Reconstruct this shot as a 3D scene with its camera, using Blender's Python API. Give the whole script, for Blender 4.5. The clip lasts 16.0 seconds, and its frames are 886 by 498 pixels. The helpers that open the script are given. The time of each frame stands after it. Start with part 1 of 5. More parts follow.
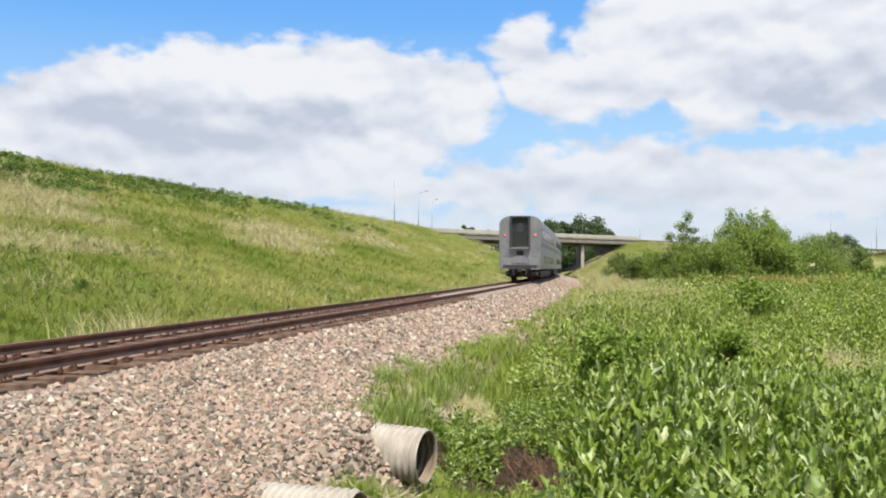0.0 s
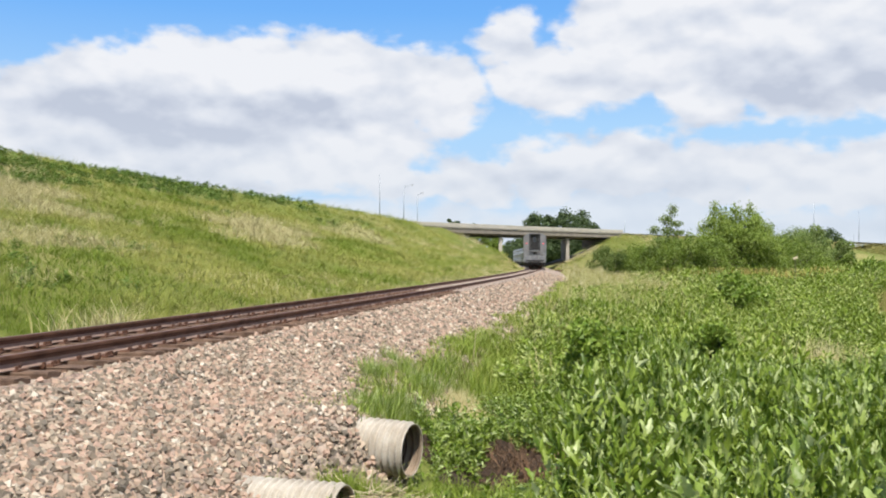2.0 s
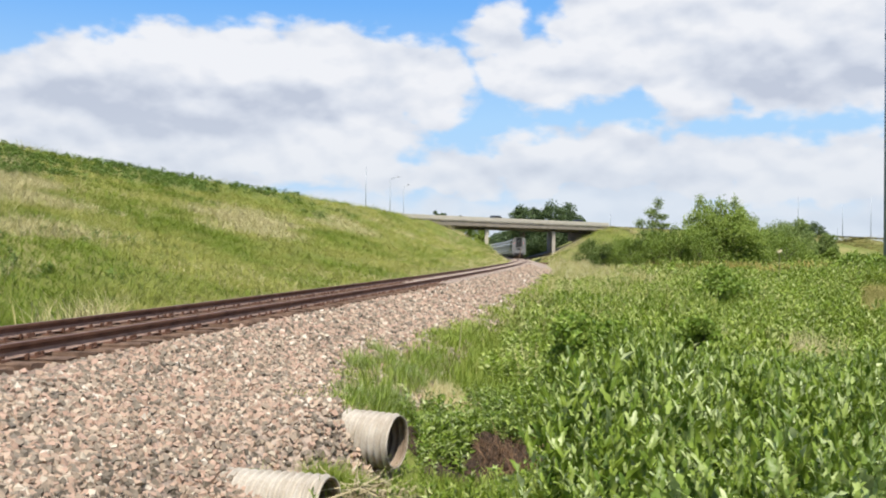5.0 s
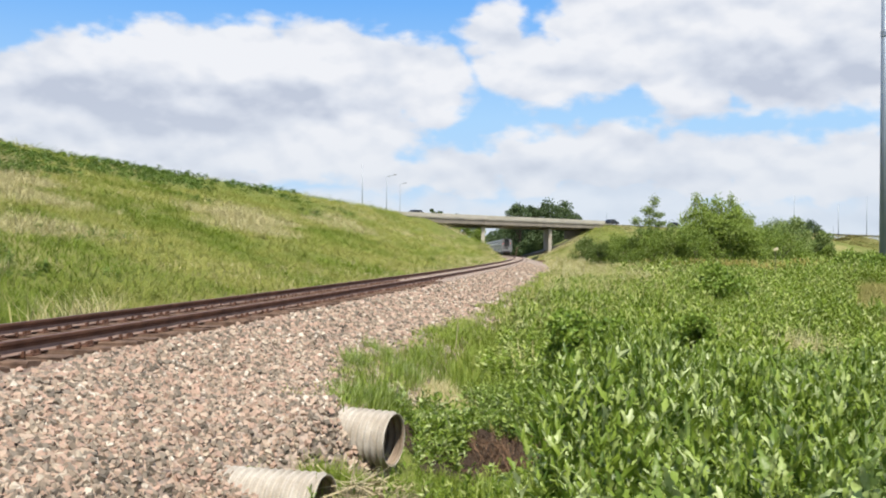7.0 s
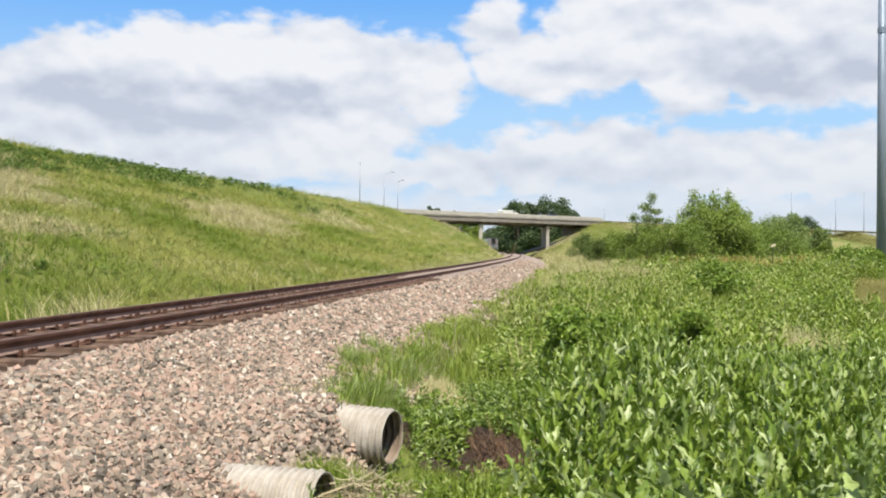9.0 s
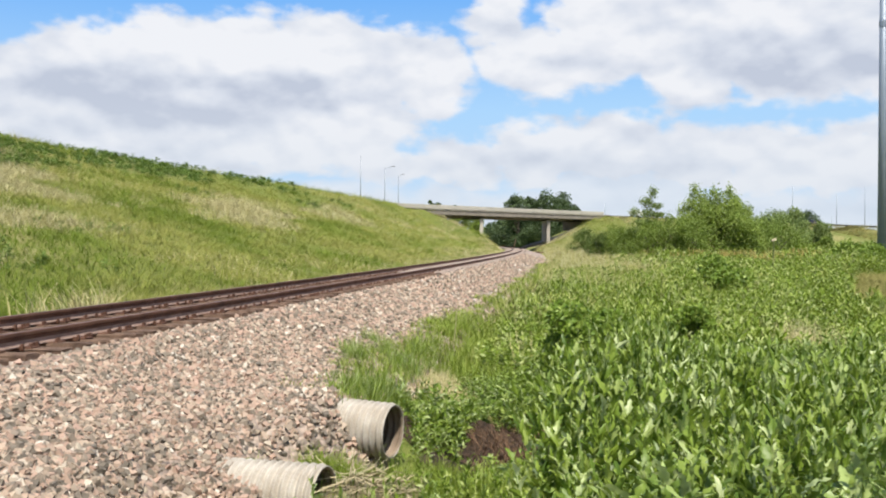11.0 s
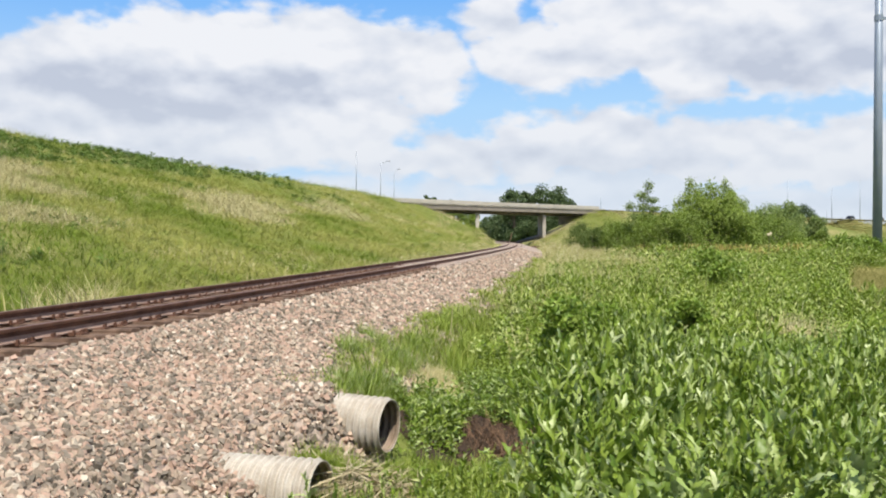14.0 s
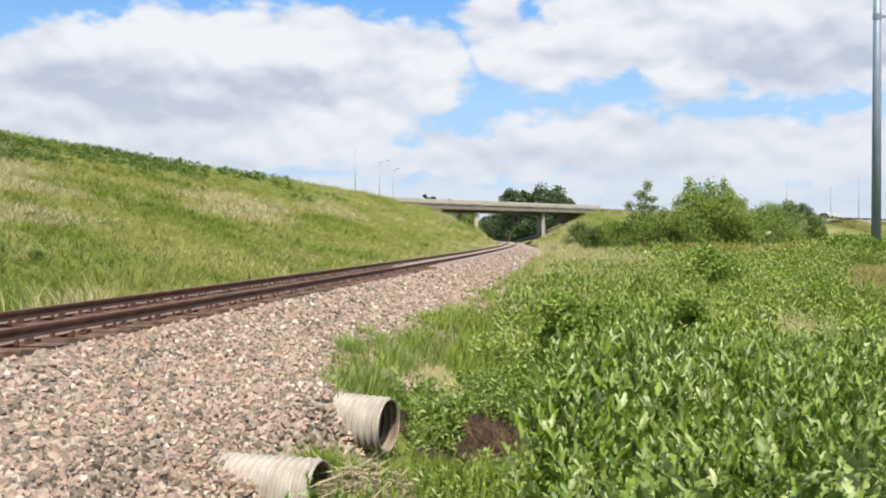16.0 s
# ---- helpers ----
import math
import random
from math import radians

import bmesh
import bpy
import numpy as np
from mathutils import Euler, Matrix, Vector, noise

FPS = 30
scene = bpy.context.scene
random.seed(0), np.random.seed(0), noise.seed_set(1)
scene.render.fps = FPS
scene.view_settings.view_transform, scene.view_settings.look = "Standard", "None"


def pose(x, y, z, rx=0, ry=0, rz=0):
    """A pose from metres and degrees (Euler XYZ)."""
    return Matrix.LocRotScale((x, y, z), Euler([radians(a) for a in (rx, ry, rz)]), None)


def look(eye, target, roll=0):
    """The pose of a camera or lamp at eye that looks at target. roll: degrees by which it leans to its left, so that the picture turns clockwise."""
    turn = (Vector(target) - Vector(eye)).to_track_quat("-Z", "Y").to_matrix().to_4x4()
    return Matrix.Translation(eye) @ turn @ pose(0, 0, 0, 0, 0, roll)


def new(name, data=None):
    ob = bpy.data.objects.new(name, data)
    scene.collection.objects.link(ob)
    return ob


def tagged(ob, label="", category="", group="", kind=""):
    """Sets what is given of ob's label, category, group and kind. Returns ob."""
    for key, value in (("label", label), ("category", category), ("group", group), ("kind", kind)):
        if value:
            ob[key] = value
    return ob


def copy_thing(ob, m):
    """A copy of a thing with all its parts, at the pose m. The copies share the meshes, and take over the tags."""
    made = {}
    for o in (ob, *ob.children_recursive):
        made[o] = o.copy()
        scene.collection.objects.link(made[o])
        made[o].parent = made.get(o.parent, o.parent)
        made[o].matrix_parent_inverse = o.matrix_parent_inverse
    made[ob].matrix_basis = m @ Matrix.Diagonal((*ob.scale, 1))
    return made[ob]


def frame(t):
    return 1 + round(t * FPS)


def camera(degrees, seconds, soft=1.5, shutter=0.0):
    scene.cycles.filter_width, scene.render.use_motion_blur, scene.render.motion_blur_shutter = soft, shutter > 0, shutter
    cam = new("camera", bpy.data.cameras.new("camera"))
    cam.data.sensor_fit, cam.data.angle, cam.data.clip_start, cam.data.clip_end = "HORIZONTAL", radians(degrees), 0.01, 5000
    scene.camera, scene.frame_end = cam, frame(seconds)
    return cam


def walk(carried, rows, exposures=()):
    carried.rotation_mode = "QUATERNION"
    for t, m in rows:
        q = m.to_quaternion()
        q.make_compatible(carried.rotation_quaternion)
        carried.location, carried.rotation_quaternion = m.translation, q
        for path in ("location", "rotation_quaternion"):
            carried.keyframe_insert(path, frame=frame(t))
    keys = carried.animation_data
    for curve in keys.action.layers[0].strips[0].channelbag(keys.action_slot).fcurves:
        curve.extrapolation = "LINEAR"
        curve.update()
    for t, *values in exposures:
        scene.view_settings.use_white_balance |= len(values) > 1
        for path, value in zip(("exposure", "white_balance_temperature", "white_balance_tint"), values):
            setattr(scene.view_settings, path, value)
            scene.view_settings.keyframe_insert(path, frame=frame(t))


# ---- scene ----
# World: x right of the first view, y along it, z up; z = 0 is the top of the rails.
EYE = (0.0, 0.0, 1.0)
PATH = [
    (0.0, 91.140, -0.217, 2.227), (0.5, 90.975, -0.118, 1.784), (1.0, 90.712, -0.095, 1.452),
    (1.5, 90.744, -0.204, 1.393), (2.0, 90.750, -0.133, 1.330), (2.5, 90.599, -0.123, 1.165),
    (3.0, 90.570, -0.256, 0.943), (3.5, 90.387, -0.392, 0.670), (4.0, 90.382, -0.305, 0.590),
    (6.5, 90.101, -0.437, 0.297), (7.0, 90.149, -0.335, 0.260), (7.5, 90.074, -0.345, 0.274),
    (8.0, 90.000, -0.294, 0.215), (8.5, 90.010, -0.226, 0.084), (9.0, 89.974, -0.190, 0.116),
    (11.5, 89.536, -0.169, 0.164), (12.0, 89.479, -0.172, -0.002), (12.5, 89.511, -0.036, 0.051),
    (13.0, 89.415, -0.003, 0.093), (13.5, 89.267, 0.071, 0.075), (14.0, 89.301, -0.070, -0.090),
    (14.5, 89.306, -0.000, 0.000), (15.0, 89.184, -0.005, 0.034), (15.5, 89.224, -0.049, -0.108),
    (16.0, 89.262, 0.047, -0.148),
]
EXPOSURE = 0.70
cam = camera(50.85, 16.0, soft=2.0)
walk(cam, [(t, pose(*EYE, a, b, c)) for t, a, b, c in PATH], exposures=[(0.0, EXPOSURE), (16.0, EXPOSURE)])

# ---- light: high summer sun behind the camera, blue sky with broken cloud ----
SUN_EL, SUN_AZ = radians(60), radians(173)      # azimuth from +y towards +x
world = bpy.data.worlds.new("sky")
world.use_nodes = True
scene.world = world
wn = world.node_tree.nodes
sky = wn.new("ShaderNodeTexSky")
sky.sky_type, sky.sun_disc = "NISHITA", False
sky.sun_elevation, sky.sun_rotation = SUN_EL, SUN_AZ
sky.air_density, sky.dust_density, sky.ozone_density = 1.0, 0.6, 2.0
world.node_tree.links.new(sky.outputs[0], wn["Background"].inputs[0])
wn["Background"].inputs[1].default_value = 0.12
sun = new("sun", bpy.data.lights.new("sun", "SUN"))
sun.data.energy, sun.data.angle, sun.data.color = 4.2, radians(0.6), (1.0, 0.95, 0.87)
SUN_DIR = Vector((math.sin(SUN_AZ) * math.cos(SUN_EL), math.cos(SUN_AZ) * math.cos(SUN_EL), math.sin(SUN_EL)))
sun.matrix_basis = look(SUN_DIR * 60, (0, 0, 0))


# ---- materials ----
class Nodes:
    """Short names for building a node material."""

    def __init__(self, name):
        self.m = bpy.data.materials.new(name)
        self.m.use_nodes = True
        self.t = self.m.node_tree
        self.bsdf = self.t.nodes["Principled BSDF"]
        self.out = self.t.nodes["Material Output"]
        self.place = self.t.nodes.new("ShaderNodeTexCoord").outputs["Object"]

    def add(self, kind, **inputs):
        n = self.t.nodes.new(kind)
        for k, v in inputs.items():
            self.put(n.inputs[k.replace("_", " ")], v)
        return n

    def put(self, socket, v):
        if isinstance(v, bpy.types.NodeSocket):
            self.t.links.new(v, socket)
        else:
            socket.default_value = v

    def noise(self, scale, detail=4.0, rough=0.55, vector=None):
        n = self.add("ShaderNodeTexNoise", Scale=scale, Detail=detail, Roughness=rough)
        self.put(n.inputs["Vector"], vector or self.place)
        return n.outputs["Fac"]

    def ramp(self, fac, *stops):
        n = self.add("ShaderNodeValToRGB", Fac=fac)
        e = n.color_ramp.elements
        while len(e) < len(stops):
            e.new(0.5)
        for el, (p, c) in zip(e, stops):
            el.position, el.color = p, (*c, 1)
        return n.outputs["Color"]

    def mix(self, fac, a, b):
        n = self.t.nodes.new("ShaderNodeMix")
        n.data_type = "RGBA"
        for s, v in ((n.inputs[0], fac), (n.inputs[6], a), (n.inputs[7], b)):
            self.put(s, v if isinstance(v, (bpy.types.NodeSocket, float, int)) else (*v, 1))
        return n.outputs[2]

    def calc(self, op, a, b=0.0, clamp=False):
        n = self.t.nodes.new("ShaderNodeMath")
        n.operation, n.use_clamp = op, clamp
        self.put(n.inputs[0], a)
        self.put(n.inputs[1], b)
        return n.outputs[0]

    def bump(self, height, distance, strength=1.0):
        n = self.add("ShaderNodeBump", Height=height, Distance=distance, Strength=strength)
        self.t.links.new(n.outputs[0], self.bsdf.inputs["Normal"])

    def island(self):
        return self.t.nodes.new("ShaderNodeNewGeometry").outputs["Random Per Island"]

    def each(self):
        return self.t.nodes.new("ShaderNodeObjectInfo").outputs["Random"]

    def done(self, colour, rough=0.8, metal=0.0, spec=0.5):
        self.put(self.bsdf.inputs["Base Color"], colour if isinstance(colour, bpy.types.NodeSocket) else (*colour, 1))
        self.put(self.bsdf.inputs["Roughness"], rough)
        self.put(self.bsdf.inputs["Metallic"], metal)
        self.put(self.bsdf.inputs["Specular IOR Level"], spec)
        return self.m


def worn(name, dark, light, scale, rough=0.8, metal=0.0, fine=30.0, relief=0.004, spec=0.4):
    """A plain surface with stains at one scale and grain at another."""
    n = Nodes(name)
    big, small = n.noise(scale, 5.0), n.noise(scale * fine, 3.0)
    both = n.calc("ADD", n.calc("MULTIPLY", big, 0.65), n.calc("MULTIPLY", small, 0.35))
    n.bump(small, relief)
    return n.done(n.ramp(both, (0.32, dark), (0.68, light)), rough, metal, spec)


def foliage(name, stops, patch=None, patch_scale=0.1, cut=(0.5, 0.6), thin=0.35, rough=0.45, spec=0.35, soft=0.0):
    """Leaves: colour by leaf, light that comes through, and patches of another growth; soft evens out how single blades catch the light."""
    n = Nodes(name)
    colour = n.ramp(n.island(), *stops)
    if patch:
        f = n.ramp(n.noise(patch_scale, 4.0, 0.6), (cut[0], (0, 0, 0)), (cut[1], (1, 1, 1)))
        colour = n.mix(f, colour, n.ramp(n.island(), *patch))
    n.done(colour, rough, 0.0, spec)
    if soft:
        up = n.t.nodes.new("ShaderNodeVectorMath")
        up.operation = "MULTIPLY_ADD"
        n.put(up.inputs[0], n.t.nodes.new("ShaderNodeNewGeometry").outputs["Normal"])
        n.put(up.inputs[1], (1.0, 1.0, 1.0))
        n.put(up.inputs[2], (0.1 * soft, -0.1 * soft, soft))
        even = n.t.nodes.new("ShaderNodeVectorMath")
        even.operation = "NORMALIZE"
        n.put(even.inputs[0], up.outputs[0])
        n.put(n.bsdf.inputs["Normal"], even.outputs[0])
    back = n.add("ShaderNodeBsdfTranslucent", Color=colour)
    both = n.add("ShaderNodeMixShader", Fac=thin)
    n.t.links.new(n.bsdf.outputs[0], both.inputs[1])
    n.t.links.new(back.outputs[0], both.inputs[2])
    n.t.links.new(both.outputs[0], n.out.inputs[0])
    return n.m


def stone_material():
    n = Nodes("ballast_stone")
    c = n.ramp(n.island(), (0.0, (0.09, 0.075, 0.055)), (0.16, (0.19, 0.16, 0.12)), (0.38, (0.29, 0.225, 0.16)), (0.58, (0.42, 0.275, 0.20)),
               (0.78, (0.44, 0.32, 0.23)), (0.93, (0.47, 0.39, 0.285)), (1.0, (0.66, 0.59, 0.48)))
    g = n.noise(60.0, 3.0)
    n.bump(g, 0.004)
    return n.done(n.mix(n.calc("MULTIPLY", g, 0.45), c, (0.19, 0.155, 0.12)), 0.85, 0.0, 0.25)


def bed_material():
    n = Nodes("ballast_bed")
    v = n.add("ShaderNodeTexVoronoi", Scale=15.0)
    n.put(v.inputs["Vector"], n.place)
    grey = n.calc("MULTIPLY", n.noise(180.0), 1.0)
    c = n.ramp(v.outputs["Color"], (0.1, (0.12, 0.095, 0.08)), (0.45, (0.31, 0.235, 0.18)), (0.75, (0.39, 0.30, 0.23)), (0.95, (0.47, 0.40, 0.32)))
    n.bump(v.outputs["Distance"], -0.05)
    return n.done(n.mix(n.ramp(n.noise(0.4), (0.35, (0, 0, 0)), (0.7, (0.5, 0.5, 0.5))), c, n.mix(grey, (0.27, 0.22, 0.17), (0.42, 0.35, 0.28))), 0.9, 0.0, 0.2)


def ground_material():
    n = Nodes("meadow_soil")
    big, mid, small = n.noise(0.045, 5.0), n.noise(0.5, 4.0), n.noise(9.0, 4.0)
    green = n.ramp(small, (0.3, (0.11, 0.132, 0.028)), (0.7, (0.175, 0.198, 0.05)))
    dry = n.ramp(small, (0.3, (0.20, 0.185, 0.065)), (0.7, (0.29, 0.26, 0.105)))
    f = n.ramp(n.calc("ADD", n.calc("MULTIPLY", big, 0.6), n.calc("MULTIPLY", mid, 0.4)), (0.46, (0, 0, 0)), (0.6, (1, 1, 1)))
    n.bump(small, 0.08)
    return n.done(n.mix(f, green, dry), 0.95, 0.0, 0.1)


def cloud_material():
    """White cloud with blue gaps between, painted by the angle at which each part of the dome stands over the ground."""
    n = Nodes("cloud")
    sep = n.add("ShaderNodeSeparateXYZ", Vector=n.place)
    x, y, z = sep.outputs
    az = n.calc("ARCTAN2", x, y)
    flat = n.calc("SQRT", n.calc("ADD", n.calc("MULTIPLY", x, x), n.calc("MULTIPLY", y, y)))
    el = n.calc("ARCTAN2", z, flat)
    pos = n.add("ShaderNodeCombineXYZ", X=az, Y=n.calc("MULTIPLY", el, 1.7), Z=0.37).outputs[0]
    edge = n.calc("SUBTRACT", n.noise(34.0, 5.0, 0.46, pos), 0.5)
    broad = n.calc("SUBTRACT", n.noise(12.0, 4.0, 0.5, pos), 0.5)
    # heaped clouds: azimuth, elevation and half widths of their lobes in radians
    great = ((-0.429, 0.148, 0.055, 0.052), (-0.362, 0.158, 0.074, 0.060), (-0.285, 0.168, 0.089, 0.069), (-0.211, 0.171, 0.087, 0.068), (-0.135, 0.184, 0.077, 0.060),
             (-0.075, 0.174, 0.066, 0.057), (-0.024, 0.172, 0.058, 0.049), (0.002, 0.176, 0.035, 0.030), (-0.340, 0.109, 0.178, 0.043), (-0.159, 0.117, 0.142, 0.045),
             (-0.063, 0.133, 0.060, 0.030), (-0.497, 0.133, 0.052, 0.048))
    right = ((0.057, 0.230, 0.037, 0.035), (0.073, 0.200, 0.043, 0.035), (0.109, 0.194, 0.060, 0.042), (0.160, 0.204, 0.059, 0.049), (0.195, 0.240, 0.076, 0.065),
             (0.136, 0.236, 0.042, 0.019), (0.261, 0.192, 0.057, 0.062), (0.358, 0.213, 0.112, 0.073), (0.445, 0.206, 0.104, 0.065), (0.331, 0.280, 0.179, 0.054))
    bank = ((0.022, 0.085, 0.067, 0.028), (0.103, 0.094, 0.069, 0.037), (0.183, 0.095, 0.076, 0.042), (0.264, 0.089, 0.079, 0.039), (0.341, 0.086, 0.075, 0.039),
            (0.410, 0.083, 0.071, 0.037), (0.484, 0.080, 0.067, 0.037), (-0.393, 0.073, 0.155, 0.031), (-0.291, 0.079, 0.117, 0.034), (-0.063, 0.084, 0.054, 0.022))
    flat_pos = n.add("ShaderNodeCombineXYZ", X=az, Y=el, Z=0.0).outputs[0]

    def vector(op, *inputs):
        v = n.t.nodes.new("ShaderNodeVectorMath")
        v.operation = op
        for s, value in zip(v.inputs, inputs):
            n.put(s, value)
        return v

    def heap(lobes):
        most = None
        for la, le, wa, we in lobes:
            rel = vector("MULTIPLY_ADD", flat_pos, (1 / wa, 1 / we, 0.0), (-la / wa, -le / we, 0.0)).outputs[0]
            f = n.calc("MULTIPLY", n.calc("SUBTRACT", 1.0, vector("LENGTH", rel).outputs["Value"]), min(wa, we))
            most = f if most is None else n.calc("MAXIMUM", most, f)
        return most

    grey = ((-0.285, 0.148, 0.184, 0.035, 1.00), (0.357, 0.183, 0.090, 0.040, 1.00), (0.130, 0.079, 0.197, 0.015, 0.50), (-0.313, 0.075, 0.165, 0.017, 0.40),
            (0.160, 0.184, 0.071, 0.021, 0.50))

    def patches(spots, soft0, soft1):
        most = None
        for ga, ge, wa, we, much in spots:
            da = n.calc("DIVIDE", n.calc("SUBTRACT", az, ga), wa)
            de = n.calc("DIVIDE", n.calc("SUBTRACT", el, ge), we)
            d = n.calc("SQRT", n.calc("ADD", n.calc("MULTIPLY", da, da), n.calc("MULTIPLY", de, de)))
            d = n.calc("ADD", d, n.calc("MULTIPLY", broad, 1.2))
            hole = n.t.nodes.new("ShaderNodeMapRange")
            hole.interpolation_type = "SMOOTHSTEP"
            for s, v in zip(hole.inputs, (d, soft0, soft1, 0.0, much)):
                n.put(s, v)
            most = hole.outputs[0] if most is None else n.calc("MAXIMUM", most, hole.outputs[0])
        return most

    def ease(value, v0, v1, much=1.0):
        m = n.t.nodes.new("ShaderNodeMapRange")
        m.interpolation_type = "SMOOTHSTEP"
        for s, v in zip(m.inputs, (value, v0, v1, 0.0, much)):
            n.put(s, v)
        return m.outputs[0]

    form = n.calc("MAXIMUM", n.calc("MAXIMUM", heap(great), heap(right)), heap(bank))
    form = n.calc("ADD", form, n.calc("ADD", n.calc("MULTIPLY", edge, 0.042), n.calc("MULTIPLY", broad, 0.030)))
    cover = ease(form, -0.006, 0.011)
    thin = ease(n.calc("ADD", el, n.calc("MULTIPLY", broad, 0.16)), 0.098, 0.045, 0.85)
    cover = n.calc("MAXIMUM", cover, thin)
    # beyond the view: broken cloud
    away = n.calc("MULTIPLY", n.calc("GREATER_THAN", n.calc("ABSOLUTE", az), 0.62), ease(broad, 0.06, 0.0))
    cover = n.calc("MAXIMUM", cover, away)
    under = patches(grey, 1.5, 0.2)
    high = n.t.nodes.new("ShaderNodeMapRange")
    for s, v in zip(high.inputs, (el, 0.42, 0.62, 0.0, 1.0)):
        n.put(s, v)
    # billows are lit from above
    over = vector("ADD", pos, (0.004, 0.022, 0.0)).outputs[0]
    relief = n.calc("SUBTRACT", n.noise(15.0, 4.0, 0.42, pos), n.noise(15.0, 4.0, 0.42, over))
    shade = n.calc("ADD", n.calc("MULTIPLY", relief, 0.75), n.calc("MULTIPLY", n.noise(6.0, 3.0, 0.5, pos), 0.35))
    shade = n.calc("SUBTRACT", n.calc("ADD", shade, 0.325), n.calc("MULTIPLY", under, 0.19))
    c = n.ramp(shade, (0.26, (0.60, 0.66, 0.79)), (0.40, (0.78, 0.83, 0.93)), (0.55, (0.96, 0.98, 1.03)))
    low = n.t.nodes.new("ShaderNodeMapRange")
    for s, v in zip(low.inputs, (el, 0.02, 0.15, 0.7, 0.0)):
        n.put(s, v)
    c = n.mix(low.outputs[0], c, (0.76, 0.83, 0.92))
    air = n.ramp(n.calc("MULTIPLY", el, 2.5), (0.1, (0.58, 0.80, 1.04)), (0.35, (0.46, 0.75, 1.09)), (0.65, (0.20, 0.51, 1.05)), (0.9, (0.11, 0.37, 0.95)))
    glow = n.add("ShaderNodeEmission", Color=n.mix(cover, air, c), Strength=CLOUD)
    clear = n.add("ShaderNodeBsdfTransparent")
    both = n.add("ShaderNodeMixShader", Fac=high.outputs[0])
    n.t.links.new(glow.outputs[0], both.inputs[1])
    n.t.links.new(clear.outputs[0], both.inputs[2])
    n.t.links.new(both.outputs[0], n.out.inputs[0])
    return n.m


def glow_material(name, colour, strength):
    n = Nodes(name)
    n.put(n.bsdf.inputs["Emission Color"], (*colour, 1))
    n.put(n.bsdf.inputs["Emission Strength"], strength)
    return n.done(colour, 0.3)


def stainless_material():
    n = Nodes("fluted_stainless_steel")
    sep = n.add("ShaderNodeSeparateXYZ", Vector=n.place)
    ribs = n.calc("SINE", n.calc("MULTIPLY", sep.outputs[2], 62.0))
    stain = n.noise(1.3, 5.0)
    n.bump(ribs, 0.006, 0.5)
    return n.done(n.ramp(stain, (0.3, (0.20, 0.198, 0.195)), (0.7, (0.31, 0.305, 0.298))), 0.42, 0.75)


CLOUD = 0.56
M_STONE, M_BED, M_GROUND, M_CLOUD, M_STEEL = stone_material(), bed_material(), ground_material(), cloud_material(), stainless_material()
M_RUST = worn("rusty_rail_steel", (0.055, 0.026, 0.016), (0.165, 0.083, 0.052), 3.0, 0.85, 0.0, spec=0.2)
M_FOOT = worn("light_brown_rail_foot", (0.15, 0.092, 0.068), (0.33, 0.225, 0.17), 5.0, 0.85, 0.05)
M_RAILTOP = worn("polished_rail_head", (0.09, 0.052, 0.038), (0.20, 0.13, 0.10), 2.0, 0.55, 0.3, spec=0.3)
M_TIE = worn("creosoted_tie_wood", (0.055, 0.034, 0.024), (0.22, 0.145, 0.10), 4.0, 0.95, spec=0.15)
M_RUSTBED = worn("rust_stained_ballast", (0.11, 0.07, 0.05), (0.38, 0.275, 0.205), 14.0, 0.95, fine=4.0, relief=0.03)
M_CONCRETE = worn("weathered_concrete", (0.28, 0.25, 0.21), (0.45, 0.41, 0.35), 0.35, 0.9)
# brown girder concrete; the shade under the deck is put into its colour
M_GIRDER = worn("brown_stained_shade_toned_girder", (0.15, 0.125, 0.10), (0.27, 0.235, 0.19), 0.6, 0.9)
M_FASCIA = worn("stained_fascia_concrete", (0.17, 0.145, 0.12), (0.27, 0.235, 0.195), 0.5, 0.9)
M_PALE = worn("pale_concrete", (0.34, 0.31, 0.255), (0.50, 0.46, 0.395), 0.5, 0.9)
M_GALV = worn("weathered_galvanised_steel", (0.25, 0.205, 0.145), (0.53, 0.485, 0.41), 3.5, 0.75, 0.0, spec=0.3)
M_PIPE_IN = worn("rust_stained_pipe_lining", (0.12, 0.085, 0.055), (0.33, 0.255, 0.18), 4.0, 0.8, 0.1)
M_POLE = worn("blue_grey_painted_steel", (0.17, 0.205, 0.25), (0.24, 0.28, 0.33), 0.8, 0.5, 0.2)
M_LAMP_POLE = worn("dull_lamp_pole_steel", (0.22, 0.25, 0.28), (0.32, 0.35, 0.38), 0.8, 0.5, 0.3)
M_BARK = worn("grey_brown_bark", (0.06, 0.045, 0.032), (0.15, 0.12, 0.09), 3.0, 0.95)
M_DARK = worn("black_underframe_grime", (0.012, 0.012, 0.013), (0.045, 0.042, 0.04), 3.0, 0.7)
M_GRIME = worn("rusty_underframe_dirt", (0.03, 0.02, 0.015), (0.10, 0.065, 0.05), 4.0, 0.9)
M_GREY = worn("grey_equipment_paint", (0.12, 0.122, 0.125), (0.22, 0.222, 0.225), 2.5, 0.6)
M_RUBBER = worn("dark_gangway_rubber", (0.02, 0.021, 0.022), (0.05, 0.05, 0.052), 2.0, 0.75)
# near-black: the shade of the door recess is put into the metal's colour
M_DOOR = worn("recess_shade_door_metal", (0.016, 0.016, 0.016), (0.04, 0.038, 0.036), 2.0, 0.55, 0.3)
M_GLASS = worn("tinted_window_glass", (0.012, 0.014, 0.016), (0.02, 0.024, 0.028), 1.0, 0.08, 0.0, spec=0.8)
